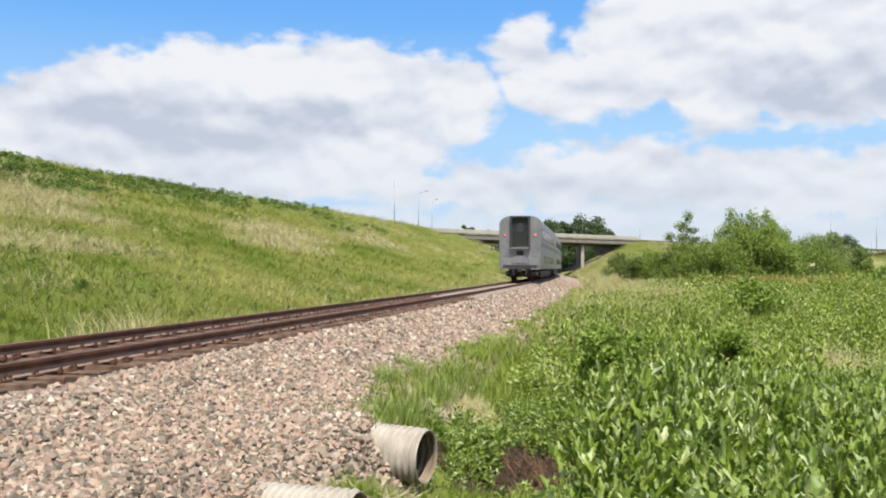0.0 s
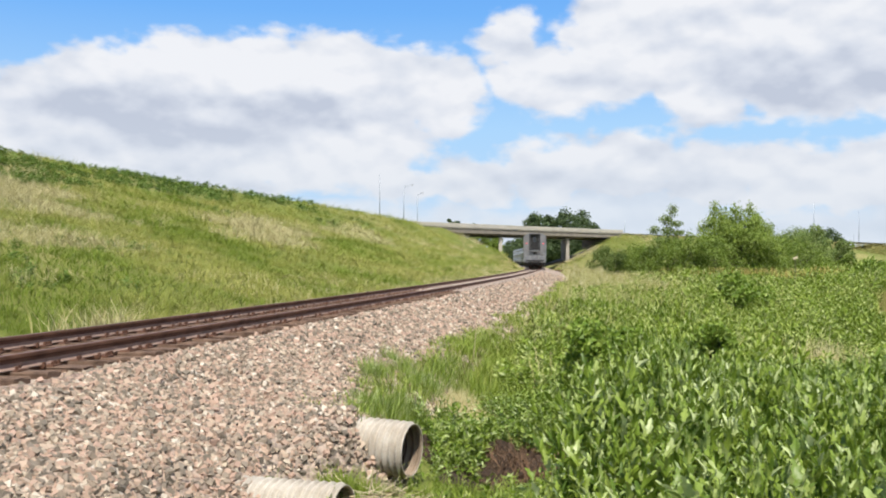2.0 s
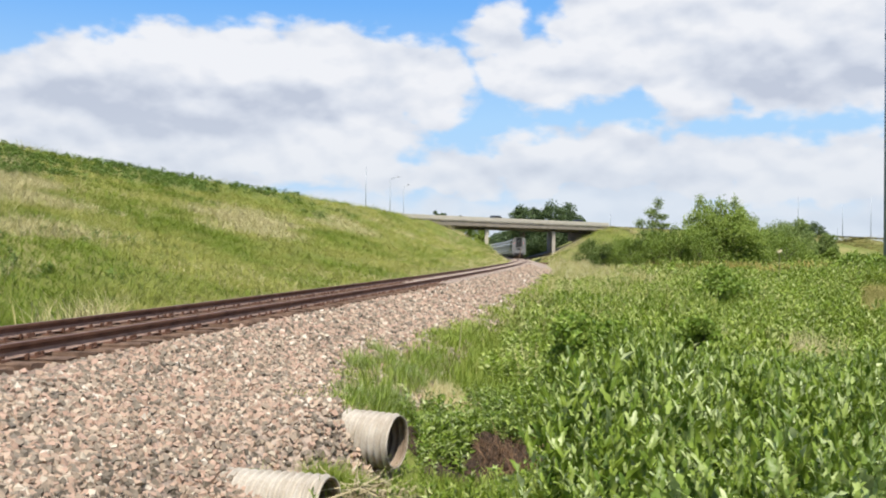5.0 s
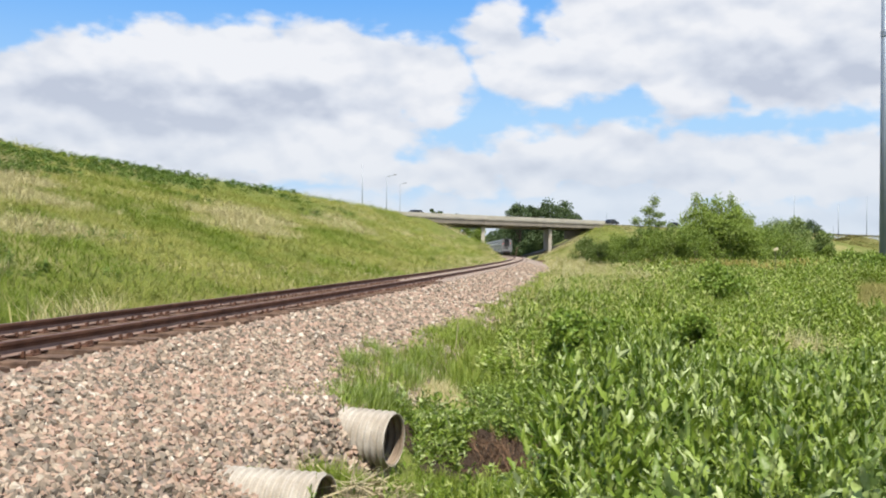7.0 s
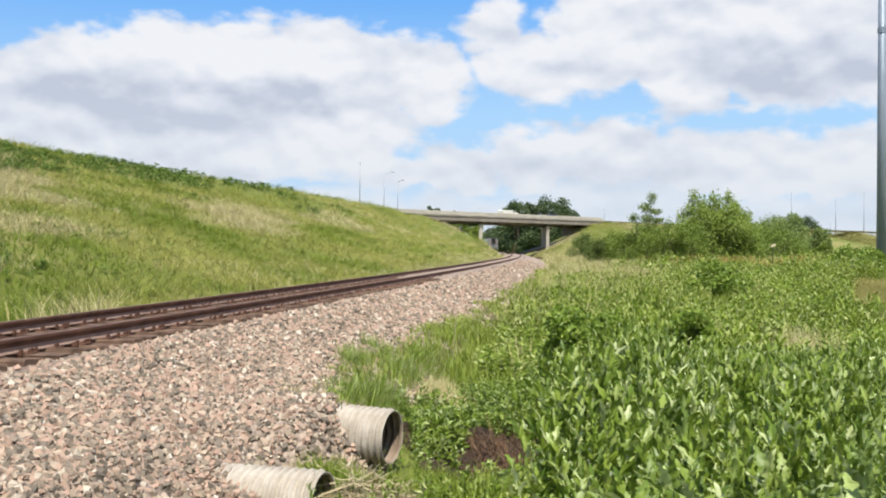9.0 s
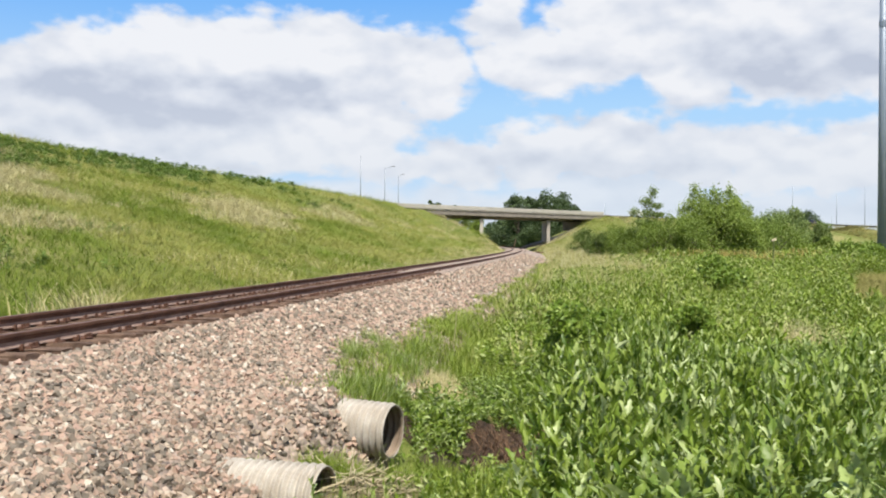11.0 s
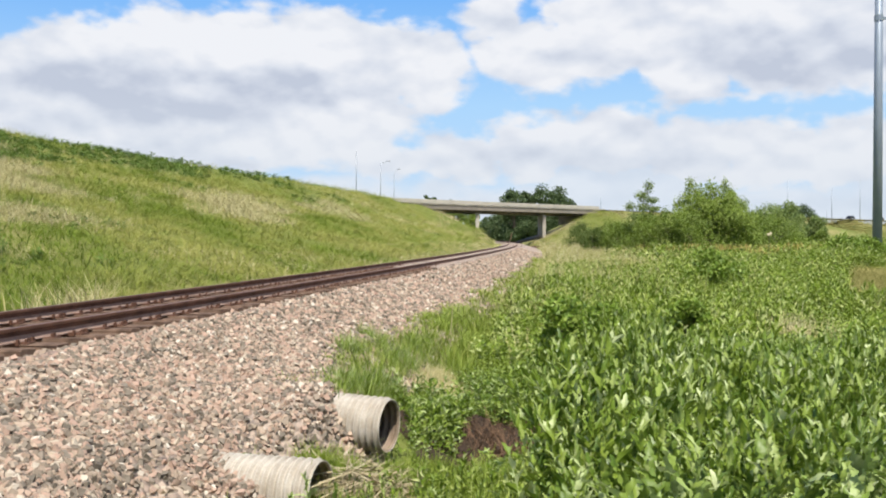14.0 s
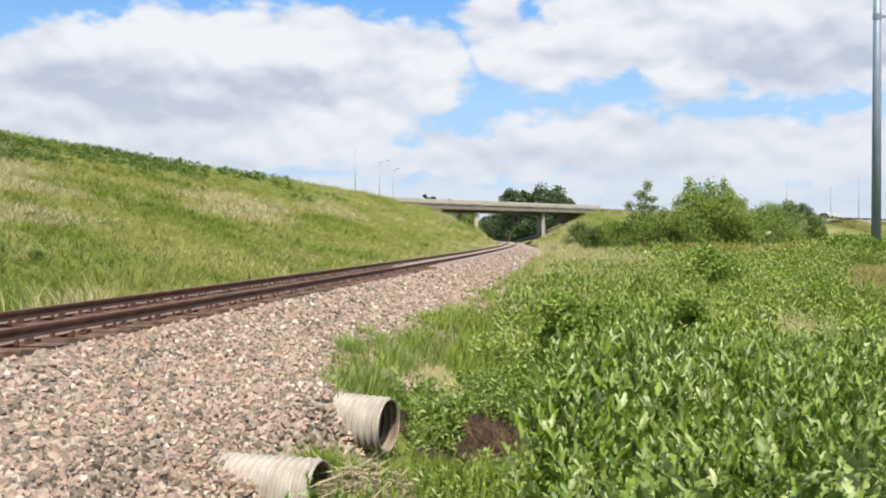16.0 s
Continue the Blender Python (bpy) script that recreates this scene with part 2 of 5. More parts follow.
M_TAIL = glow_material("red_tail_light", (0.9, 0.10, 0.12), 0.4)
M_ROAD = worn("asphalt", (0.04, 0.04, 0.042), (0.07, 0.07, 0.07), 1.0, 0.9)
M_STRAW = worn("dry_straw", (0.30, 0.24, 0.13), (0.52, 0.44, 0.27), 6.0, 0.9)

M_GRASS = foliage("slope_grass", ((0.0, (0.21, 0.235, 0.042)), (0.5, (0.28, 0.29, 0.07)), (1.0, (0.37, 0.35, 0.12))),
                  ((0.0, (0.105, 0.16, 0.016)), (0.5, (0.15, 0.205, 0.026)), (1.0, (0.205, 0.245, 0.045))), 0.13, (0.46, 0.56), 0.3, 0.7, 0.1, 1.2)
M_LUSH = foliage("bright_verge_grass", ((0.0, (0.125, 0.18, 0.015)), (0.6, (0.205, 0.275, 0.027)), (1.0, (0.31, 0.35, 0.07))), thin=0.28, rough=0.55)
M_CREST = foliage("dark_slope_herbs", ((0.0, (0.085, 0.15, 0.018)), (0.6, (0.13, 0.205, 0.03)), (1.0, (0.19, 0.25, 0.05))), thin=0.25, rough=0.6, soft=0.8)
M_DRY = foliage("dry_grass", ((0.0, (0.34, 0.30, 0.12)), (0.6, (0.47, 0.42, 0.20)), (1.0, (0.62, 0.56, 0.34))), thin=0.3, rough=0.8, spec=0.1, soft=1.0)
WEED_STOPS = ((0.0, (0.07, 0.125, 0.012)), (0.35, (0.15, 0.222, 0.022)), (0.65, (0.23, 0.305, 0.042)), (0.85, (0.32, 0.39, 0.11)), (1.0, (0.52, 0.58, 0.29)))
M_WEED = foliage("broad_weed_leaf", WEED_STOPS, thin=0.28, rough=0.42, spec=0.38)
M_WEED_FAR = foliage("meadow_weed_leaf", ((0.0, (0.095, 0.155, 0.013)), (0.45, (0.21, 0.29, 0.03)), (0.8, (0.31, 0.37, 0.075)), (1.0, (0.50, 0.54, 0.23))),
                     ((0.0, (0.20, 0.21, 0.06)), (0.6, (0.32, 0.29, 0.12)), (1.0, (0.42, 0.37, 0.18))), 0.35, (0.56, 0.7), 0.30, 0.45, 0.3)
M_PALE_WEED = foliage("pale_weed_leaf", ((0.0, (0.21, 0.30, 0.06)), (0.5, (0.34, 0.43, 0.12)), (1.0, (0.52, 0.59, 0.25))), thin=0.35, rough=0.4, spec=0.45)
M_OCHRE = foliage("ochre_meadow_grass", ((0.0, (0.19, 0.18, 0.05)), (0.5, (0.27, 0.25, 0.075)), (1.0, (0.36, 0.32, 0.12))), thin=0.3, rough=0.7, spec=0.1, soft=1.0)
M_FLOWER = foliage("ochre_seed_head", ((0.0, (0.33, 0.25, 0.07)), (1.0, (0.48, 0.38, 0.12))), thin=0.3, rough=0.7)
M_BUSH = foliage("willow_bush_leaf", ((0.0, (0.105, 0.16, 0.016)), (0.5, (0.165, 0.235, 0.03)), (1.0, (0.26, 0.325, 0.07))), thin=0.35, rough=0.5)
M_DARKBUSH = foliage("dark_willow_leaf", ((0.0, (0.065, 0.105, 0.016)), (0.5, (0.105, 0.15, 0.027)), (1.0, (0.16, 0.205, 0.05))), thin=0.3, rough=0.55)
M_SHOOT = foliage("sunlit_shoot_leaf", ((0.0, (0.13, 0.19, 0.02)), (0.5, (0.20, 0.275, 0.036)), (1.0, (0.30, 0.37, 0.085))), thin=0.35, rough=0.55, soft=0.5)
M_TREE = foliage("tree_leaf", ((0.0, (0.10, 0.15, 0.03)), (0.5, (0.155, 0.215, 0.045)), (1.0, (0.23, 0.285, 0.085))), thin=0.35, rough=0.55, soft=0.5)
M_FARTREE = foliage("far_tree_leaf", ((0.0, (0.05, 0.08, 0.03)), (0.5, (0.075, 0.115, 0.04)), (1.0, (0.11, 0.155, 0.06))), thin=0.25, rough=0.6)
M_SOIL = worn("dark_ditch_soil", (0.024, 0.014, 0.008), (0.13, 0.08, 0.045), 9.0, 0.95, relief=0.03)
M_EARTH = worn("dry_pale_earth", (0.38, 0.29, 0.13), (0.60, 0.49, 0.26), 6.0, 0.95, relief=0.03)
M_MOUND = foliage("dark_shrub_leaf", ((0.0, (0.10, 0.17, 0.016)), (0.5, (0.18, 0.27, 0.03)), (1.0, (0.32, 0.39, 0.085))), thin=0.3, rough=0.45)
M_CARPAINT = worn("dark_car_paint", (0.02, 0.022, 0.026), (0.03, 0.032, 0.036), 1.0, 0.25, 0.2)
M_TRUCKPAINT = worn("white_truck_paint", (0.62, 0.60, 0.50), (0.74, 0.72, 0.62), 1.0, 0.4)
M_TYRE = worn("black_tyre_rubber", (0.015, 0.015, 0.015), (0.03, 0.03, 0.03), 4.0, 0.85)
M_SIGN = worn("faded_cream_plastic", (0.45, 0.38, 0.22), (0.60, 0.53, 0.36), 4.0, 0.6)
M_TWIG = worn("dead_red_brown_stalk", (0.085, 0.045, 0.024), (0.24, 0.145, 0.08), 5.0, 0.9)


def single_leaf_material(name, stops):
    """As the broad weed leaf, but coloured by object, for leaves that are objects of their own."""
    n = Nodes(name)
    c = n.ramp(n.each(), *stops)
    vein = n.noise(40.0, 3.0)
    c = n.mix(n.calc("MULTIPLY", vein, 0.35), c, (0.24, 0.32, 0.09))
    n.bump(vein, 0.004)
    n.done(c, 0.42, 0.0, 0.38)
    back = n.add("ShaderNodeBsdfTranslucent", Color=c)
    both = n.add("ShaderNodeMixShader", Fac=0.28)
    n.t.links.new(n.bsdf.outputs[0], both.inputs[1])
    n.t.links.new(back.outputs[0], both.inputs[2])
    n.t.links.new(both.outputs[0], n.out.inputs[0])
    return n.m


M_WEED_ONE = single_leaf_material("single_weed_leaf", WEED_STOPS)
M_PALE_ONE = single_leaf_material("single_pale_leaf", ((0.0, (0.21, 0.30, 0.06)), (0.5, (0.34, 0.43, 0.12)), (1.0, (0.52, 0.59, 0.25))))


# ---- mesh tools ----
rng = np.random.default_rng(7)


def mesh_np(name, verts, faces, mat, smooth=False):
    """A mesh from arrays: vertices and faces that all have the same number of corners."""
    verts, faces = np.asarray(verts, np.float32), np.asarray(faces, np.int32)
    me = bpy.data.meshes.new(name)
    k = faces.shape[1]
    me.vertices.add(len(verts))
    me.vertices.foreach_set("co", verts.ravel())
    me.loops.add(faces.size)
    me.loops.foreach_set("vertex_index", faces.ravel())
    me.polygons.add(len(faces))
    me.polygons.foreach_set("loop_start", np.arange(0, faces.size, k, dtype=np.int32))
    me.polygons.foreach_set("use_smooth", np.full(len(faces), smooth))
    me.update(calc_edges=True)
    me.materials.append(mat)
    return me


def many(template, place, turn, size):
    """Copies of a template (vertices, faces) in one pair of arrays; turn is (n, 3, 3), size (n,) or (n, 3)."""
    tv, tf = template
    n = len(place)
    size = np.broadcast_to(np.asarray(size, float).reshape(n, -1), (n, 3))
    v = np.einsum("nij,nkj->nki", turn, tv[None] * size[:, None, :]) + place[:, None, :]
    f = tf[None] + (np.arange(n) * len(tv))[:, None, None]
    return v.reshape(-1, 3), f.reshape(-1, tf.shape[1])


def joined(pairs):
    vs, fs, k = [], [], 0
    for v, f in pairs:
        vs.append(v)
        fs.append(f + k)
        k += len(v)
    return np.concatenate(vs), np.concatenate(fs)


def spin(n, lean=0.0):
    """n random turns about z, each leaning by up to lean radians."""
    a, b, c = rng.uniform(0, 2 * np.pi, n), rng.normal(0, lean, n), rng.normal(0, lean, n)
    z, o = np.zeros(n), np.ones(n)
    rz = np.array([[np.cos(a), -np.sin(a), z], [np.sin(a), np.cos(a), z], [z, z, o]]).transpose(2, 0, 1)
    rx = np.array([[o, z, z], [z, np.cos(b), -np.sin(b)], [z, np.sin(b), np.cos(b)]]).transpose(2, 0, 1)
    ry = np.array([[np.cos(c), z, np.sin(c)], [z, o, z], [-np.sin(c), z, np.cos(c)]]).transpose(2, 0, 1)
    return rx @ ry @ rz


def tumble(n):
    q = rng.normal(size=(n, 4))
    q /= np.linalg.norm(q, axis=1, keepdims=True)
    w, x, y, z = q.T
    return np.array([[1 - 2 * (y * y + z * z), 2 * (x * y - z * w), 2 * (x * z + y * w)],
                     [2 * (x * y + z * w), 1 - 2 * (x * x + z * z), 2 * (y * z - x * w)],
                     [2 * (x * z - y * w), 2 * (y * z + x * w), 1 - 2 * (x * x + y * y)]]).transpose(2, 0, 1)


def ob_from(name, data, parent=None, label="", at=None):
    ob = new(name, data)
    if parent:
        ob.parent = parent
    if label:
        ob["label"] = label
    if at is not None:
        ob.matrix_basis = at
    return ob


def part(name, bm, material, parent, label="", smooth=False, at=None):
    """Links a bmesh as one mesh object under a thing or a part."""
    me = bpy.data.meshes.new(name)
    bm.to_mesh(me)
    bm.free()
    me.materials.append(material)
    for p in me.polygons:
        p.use_smooth = smooth
    return ob_from(name, me, parent, label, at)


def box(sx, sy, sz, at=(0, 0, 0), bevel=0.0, turn=None, bm=None):
    """A box with bevelled edges, centred at a place, added to bm."""
    bm = bm or bmesh.new()
    m = Matrix.Translation(at) @ (turn.to_4x4() if turn else Matrix()) @ Matrix.Diagonal((sx, sy, sz, 1))
    made = bmesh.ops.create_cube(bm, size=1.0, matrix=m)
    if bevel:
        edges = list({e for v in made["verts"] for e in v.link_edges})
        bmesh.ops.bevel(bm, geom=edges, offset=bevel, segments=2, affect="EDGES", profile=0.7)
    return bm


def rod(p, q, r0, r1=None, seg=10, bm=None):
    """A tapered round bar from p to q, added to bm."""
    bm = bm or bmesh.new()
    p, q = Vector(p), Vector(q)
    m = Matrix.Translation((p + q) / 2) @ (q - p).to_track_quat("Z", "Y").to_matrix().to_4x4()
    bmesh.ops.create_cone(bm, cap_ends=True, segments=seg, radius1=r0, radius2=r0 if r1 is None else r1, depth=(q - p).length, matrix=m)
    return bm


def thing(name, at, label, category, group="", kind=""):
    ob = new(name)
    ob.empty_display_size = 0.2
    ob.matrix_basis = at
    return tagged(ob, label, category, group, kind)


# ---- the lie of the land ----
def track_x(y):
    q = np.asarray(y, float) / 100
    return 0.0279 * q**3 - 2.9189 * q**2 + 16.7958 * q - 7.1769


def track_slope(y):
    q = np.asarray(y, float) / 100
    return (0.0837 * q**2 - 5.8378 * q + 16.7958) / 100


def across(x, y):
    """How far right of the middle of the track a place lies."""
    return (x - track_x(y)) / np.sqrt(1 + track_slope(y) ** 2)


def on_track(y, u, z):
    s = track_slope(y)
    k = np.sqrt(1 + s * s)
    return np.stack([track_x(y) + u / k, y - u * s / k, np.zeros_like(track_x(y)) + z], -1)


ROAD_AT, ROAD_WAY = np.array([-4.6, 195.0]), np.array([0.7071, 0.7071])
DECK_WIDE = 13.0


def beyond_road(x, y):
    return -(x - ROAD_AT[0]) * ROAD_WAY[1] + (y - ROAD_AT[1]) * ROAD_WAY[0]


def waves(x, y):
    return (np.sin(x * 0.31 + 1.3 * np.sin(y * 0.17)) + np.sin(y * 0.23 + 1.1 * np.sin(x * 0.41)) + 0.5 * np.sin(x * 1.1 + y * 0.7) + 0.5 * np.sin(y * 1.3 - x * 0.6)) / 3


def ground_z(x, y):
    x, y = np.asarray(x, float), np.asarray(y, float)
    u, q, w = across(x, y), beyond_road(x, y), waves(x, y)
    right = np.interp(u, [0, 1.6, 4.2, 5.4, 9, 30, 90], [-0.45, -0.45, -1.12, -1.45, -1.25, -1.0, -0.6]) + 0.07 * w * np.clip((u - 5) / 4, 0, 1)
    right = right - 0.32 * np.exp(-((x - 0.5) ** 2 + (y - 11.2) ** 2) / 1.0) - 0.12 * np.exp(-((x + 0.4) ** 2 + (y - 9.7) ** 2) / 0.5) - 0.34 * np.exp(-((x + 1.05) ** 2 + (y - 9.45) ** 2) / 0.3) - 0.34 * np.exp(-((x + 1.8) ** 2 + (y - 7.5) ** 2) / 0.4)
    left = np.interp(-u, [0, 1.6, 2.6, 4.0], [-0.45, -0.45, -0.75, -0.55])
    crest = 36 - (np.clip(y, 70, 190) - 70) * 0.1
    toe = 4.0 + np.clip((y - 90) / 80, 0, 1.4)
    r = np.clip((-u - toe) / (crest - toe), 0, 1)
    hill = -0.55 + 9.3 * (0.9 * r + 0.1 * r * r) + 0.14 * w * np.clip(r * 8, 0, 1)
    hill = np.where(q > DECK_WIDE, np.minimum(hill, 8.7 - (q - DECK_WIDE) / 2.2), hill)
    base = np.where(u > 0, right, np.maximum(left, hill))
    off = np.maximum(0, np.maximum(-q, q - DECK_WIDE))
    fill = np.minimum(8.1 - off / 2.6, np.where(u > 0, (u - 7.0) * 0.5, np.minimum((-u - 4.0) * 0.8, 2.5 + 0.45 * (-u - 7.2)))) + 0.08 * w
    return np.maximum(base, np.where(off < 40, fill, -9))


def build_ground():
    def steps(*spans):
        out = [spans[0][0]]
        for _, end, d in spans:
            n = max(1, int(round((end - out[-1]) / d)))
            out += list(np.linspace(out[-1], end, n + 1)[1:])
        return np.array(out)

    xs = steps((-3500, -600, 500), (-600, -120, 60), (-120, -45, 5), (-45, -12, 1.2), (-12, 12, 0.45), (12, 34, 1.0), (34, 120, 4), (120, 600, 40), (600, 3500, 500))
    ys = steps((-400, -20, 60), (-20, 2, 2.0), (2, 26, 0.45), (26, 80, 1.2), (80, 270, 2.2), (270, 420, 8), (420, 1200, 80), (1200, 4400, 500))
    gx, gy = np.meshgrid(xs, ys)
    v = np.stack([gx, gy, ground_z(gx, gy)], -1).reshape(-1, 3)
    i = np.arange(len(ys) * len(xs)).reshape(len(ys), len(xs))
    f = np.stack([i[:-1, :-1], i[:-1, 1:], i[1:, 1:], i[1:, :-1]], -1).reshape(-1, 4)
    tagged(new("ground", mesh_np("ground", v, f, M_GROUND, True)), "grassy meadow and railway cutting slope with earth showing through", "ground", kind="structure")


BED_U = np.array([-3.0, -2.4, -1.85, -1.35, -0.72, 0, 0.72, 1.35, 1.85, 2.6, 3.4, 4.2, 4.9])
BED_Z = np.array([-0.76, -0.45, -0.215, -0.225, -0.255, -0.265, -0.255, -0.225, -0.215, -0.47, -0.70, -0.92, -1.62])


def bed_z(u, y=0.0):
    """The top of the ballast; it is banked over the farther culvert pipe and worn away at the nearer one."""
    u, y = np.asarray(u, float), np.asarray(y, float)
    bank = 0.30 * np.exp(-((u - 4.3) ** 2) / 0.4 - (y - 10.7) ** 2 / 0.6) - 0.20 * np.exp(-((u - 3.9) ** 2) / 0.5 - (y - 8.2) ** 2 / 0.6) - 0.3 * np.exp(-((u - 4.85) ** 2) / 0.1 - (y - 9.6) ** 2 / 0.6)
    bank = bank - 0.55 * np.exp(-((u - 4.35) ** 2) / 0.17 - (y - 9.42) ** 2 / 0.2) - 0.5 * np.exp(-((u - 4.15) ** 2) / 0.17 - (y - 7.5) ** 2 / 0.3) - 0.3 * np.exp(-((u - 4.1) ** 2) / 0.15 - (y - 9.45) ** 2 / 0.15) - 0.38 * np.exp(-((u - 3.85) ** 2) / 0.16 - (y - 7.75) ** 2 / 0.3)
    return np.interp(u, BED_U, BED_Z) + bank


def build_bed():
    ys = np.concatenate([np.arange(-12, 30, 0.35), np.arange(30, 100, 1.2), np.arange(100, 620, 5.0)])
    us = np.concatenate([np.arange(-3.0, 4.95, 0.2), [4.9]])
    gy, gu = np.meshgrid(ys, us, indexing="ij")
    z = bed_z(gu, gy) + 0.03 * waves(gu * 5, gy * 5) * (np.abs(gu) > 1.4) + 0.092 * (np.abs(gu) < 1.3) * (gy > 36)
    v = np.stack([on_track(a, b, c) for a, b, c in zip(gy, gu, z)]).reshape(-1, 3)
    i = np.arange(gy.size).reshape(gy.shape)
    f = np.stack([i[:-1, :-1], i[:-1, 1:], i[1:, 1:], i[1:, :-1]], -1).reshape(-1, 4)
    tagged(new("ballast_bed", mesh_np("ballast_bed", v, f, M_BED, True)), "bed of pink and grey crushed stone under the track", "ballast", kind="structure")


def build_stained_bed():
    """The rust-stained fill between the ties and round their ends."""
    ys = np.concatenate([np.arange(-12, 30, 0.2), np.arange(30, 36, 1.0)])
    us = np.linspace(-1.72, 1.72, 25)
    gy, gu = np.meshgrid(ys, us, indexing="ij")
    z = bed_z(gu, gy) + 0.012 - 0.05 * (np.abs(gu) < 1.4) + 0.014 * rng.normal(size=gy.shape) * (gy < 30) - 0.03 * (np.abs(gu) > 1.65)
    v = np.stack([on_track(a, b, c) for a, b, c in zip(gy, gu, z)]).reshape(-1, 3)
    i = np.arange(gy.size).reshape(gy.shape)
    f = np.stack([i[:-1, :-1], i[:-1, 1:], i[1:, 1:], i[1:, :-1]], -1).reshape(-1, 4)
    tagged(new("stained_ballast", mesh_np("stained_ballast", v, f, M_RUSTBED)), "rust-brown stained ballast between the ties", "ballast", kind="structure")


def build_stones():
    cube = np.array([(x, y, z) for x in (-1, 1) for y in (-1, 1) for z in (-1, 1)], float) * 0.5
    quads = np.array([(0, 1, 3, 2), (4, 6, 7, 5), (0, 4, 5, 1), (2, 3, 7, 6), (0, 2, 6, 4), (1, 5, 7, 3)])
    pairs = []
    for y0, y1, per, size in ((5.2, 9, 900, 0.039), (9, 15, 680, 0.041), (15, 28, 290, 0.053), (28, 55, 100, 0.056), (55, 105, 34, 0.075)):
        n = int((y1 - y0) * 7.2 * per)
        y, u = rng.uniform(y0, y1, n), rng.uniform(-2.6, 4.85, n)
        # few lie between the ties, and the weeds take the toe of the slope
        keep = (np.abs(u) > 1.6 + 0.12 * rng.normal(size=n)) | (rng.random(n) < 0.16)
        keep &= (u > -2) | (y > 8)
        y, u = y[keep], u[keep]
        s = size * np.minimum(rng.lognormal(0, 0.33, len(y)), 1.7)
        p = on_track(y, u, 0)
        p[:, 2] = bed_z(u, y) + 0.03 * waves(u * 5, y * 5) * (np.abs(u) > 1.4) + s * rng.uniform(-0.05, 0.3, len(y)) - 0.03 * (np.abs(u) < 1.3)
        kind = rng.integers(0, 6, len(y))
        for k in range(6):
            t = cube * (1, 0.8, 0.66) + rng.normal(0, 0.13, cube.shape)
            m = kind == k
            pairs.append(many((t, quads), p[m], tumble(m.sum()), s[m]))
    v, f = joined(pairs)
    tagged(new("ballast_stones", mesh_np("ballast_stones", v, f, M_STONE)), "loose angular pink, tan and grey ballast stones", "gravel", kind="stuff")


# ---- track ----
def build_track():
    track = thing("railway_track", Matrix(), "single rusty railway track on wooden ties, curving away", "railway track")
    half = [(0.0, 0.0), (0.030, 0.0), (0.037, -0.008), (0.038, -0.038), (0.030, -0.047), (0.010, -0.056), (0.009, -0.095), (0.0085, -0.124), (0.025, -0.138), (0.076, -0.149), (0.076, -0.159)]
    outline = half[1:] + [(-a, b) for a, b in reversed(half[1:])]
    k = len(outline)
    ys = np.concatenate([np.arange(-12, 60, 0.75), np.arange(60, 200, 2.0), np.arange(200, 640, 4.0)])
    for side in (-0.755, 0.755):
        v = np.concatenate([on_track(ys, side + a, b)[:, None] for a, b in outline], 1)
        i = np.arange(len(ys) * k).reshape(len(ys), k)
        j = np.roll(i, -1, axis=1)
        f = np.stack([i[:-1], j[:-1], j[1:], i[1:]], -1).reshape(-1, 4)
        me = mesh_np("rail", v.reshape(-1, 3), f, M_RUST)
        me.materials.append(M_RAILTOP)
        me.materials.append(M_FOOT)
        top = np.zeros((len(ys) - 1, k), np.int32)
        top[:, k - 1] = 1
        # lower web and foot are lighter brown than head and upper web
        for i in (5, 6, 7, 8, 10, 11, 12, 13):
            top[:, i] = 2
        me.polygons.foreach_set("material_index", top.ravel())
        ob_from("rail", me, track)
    return track


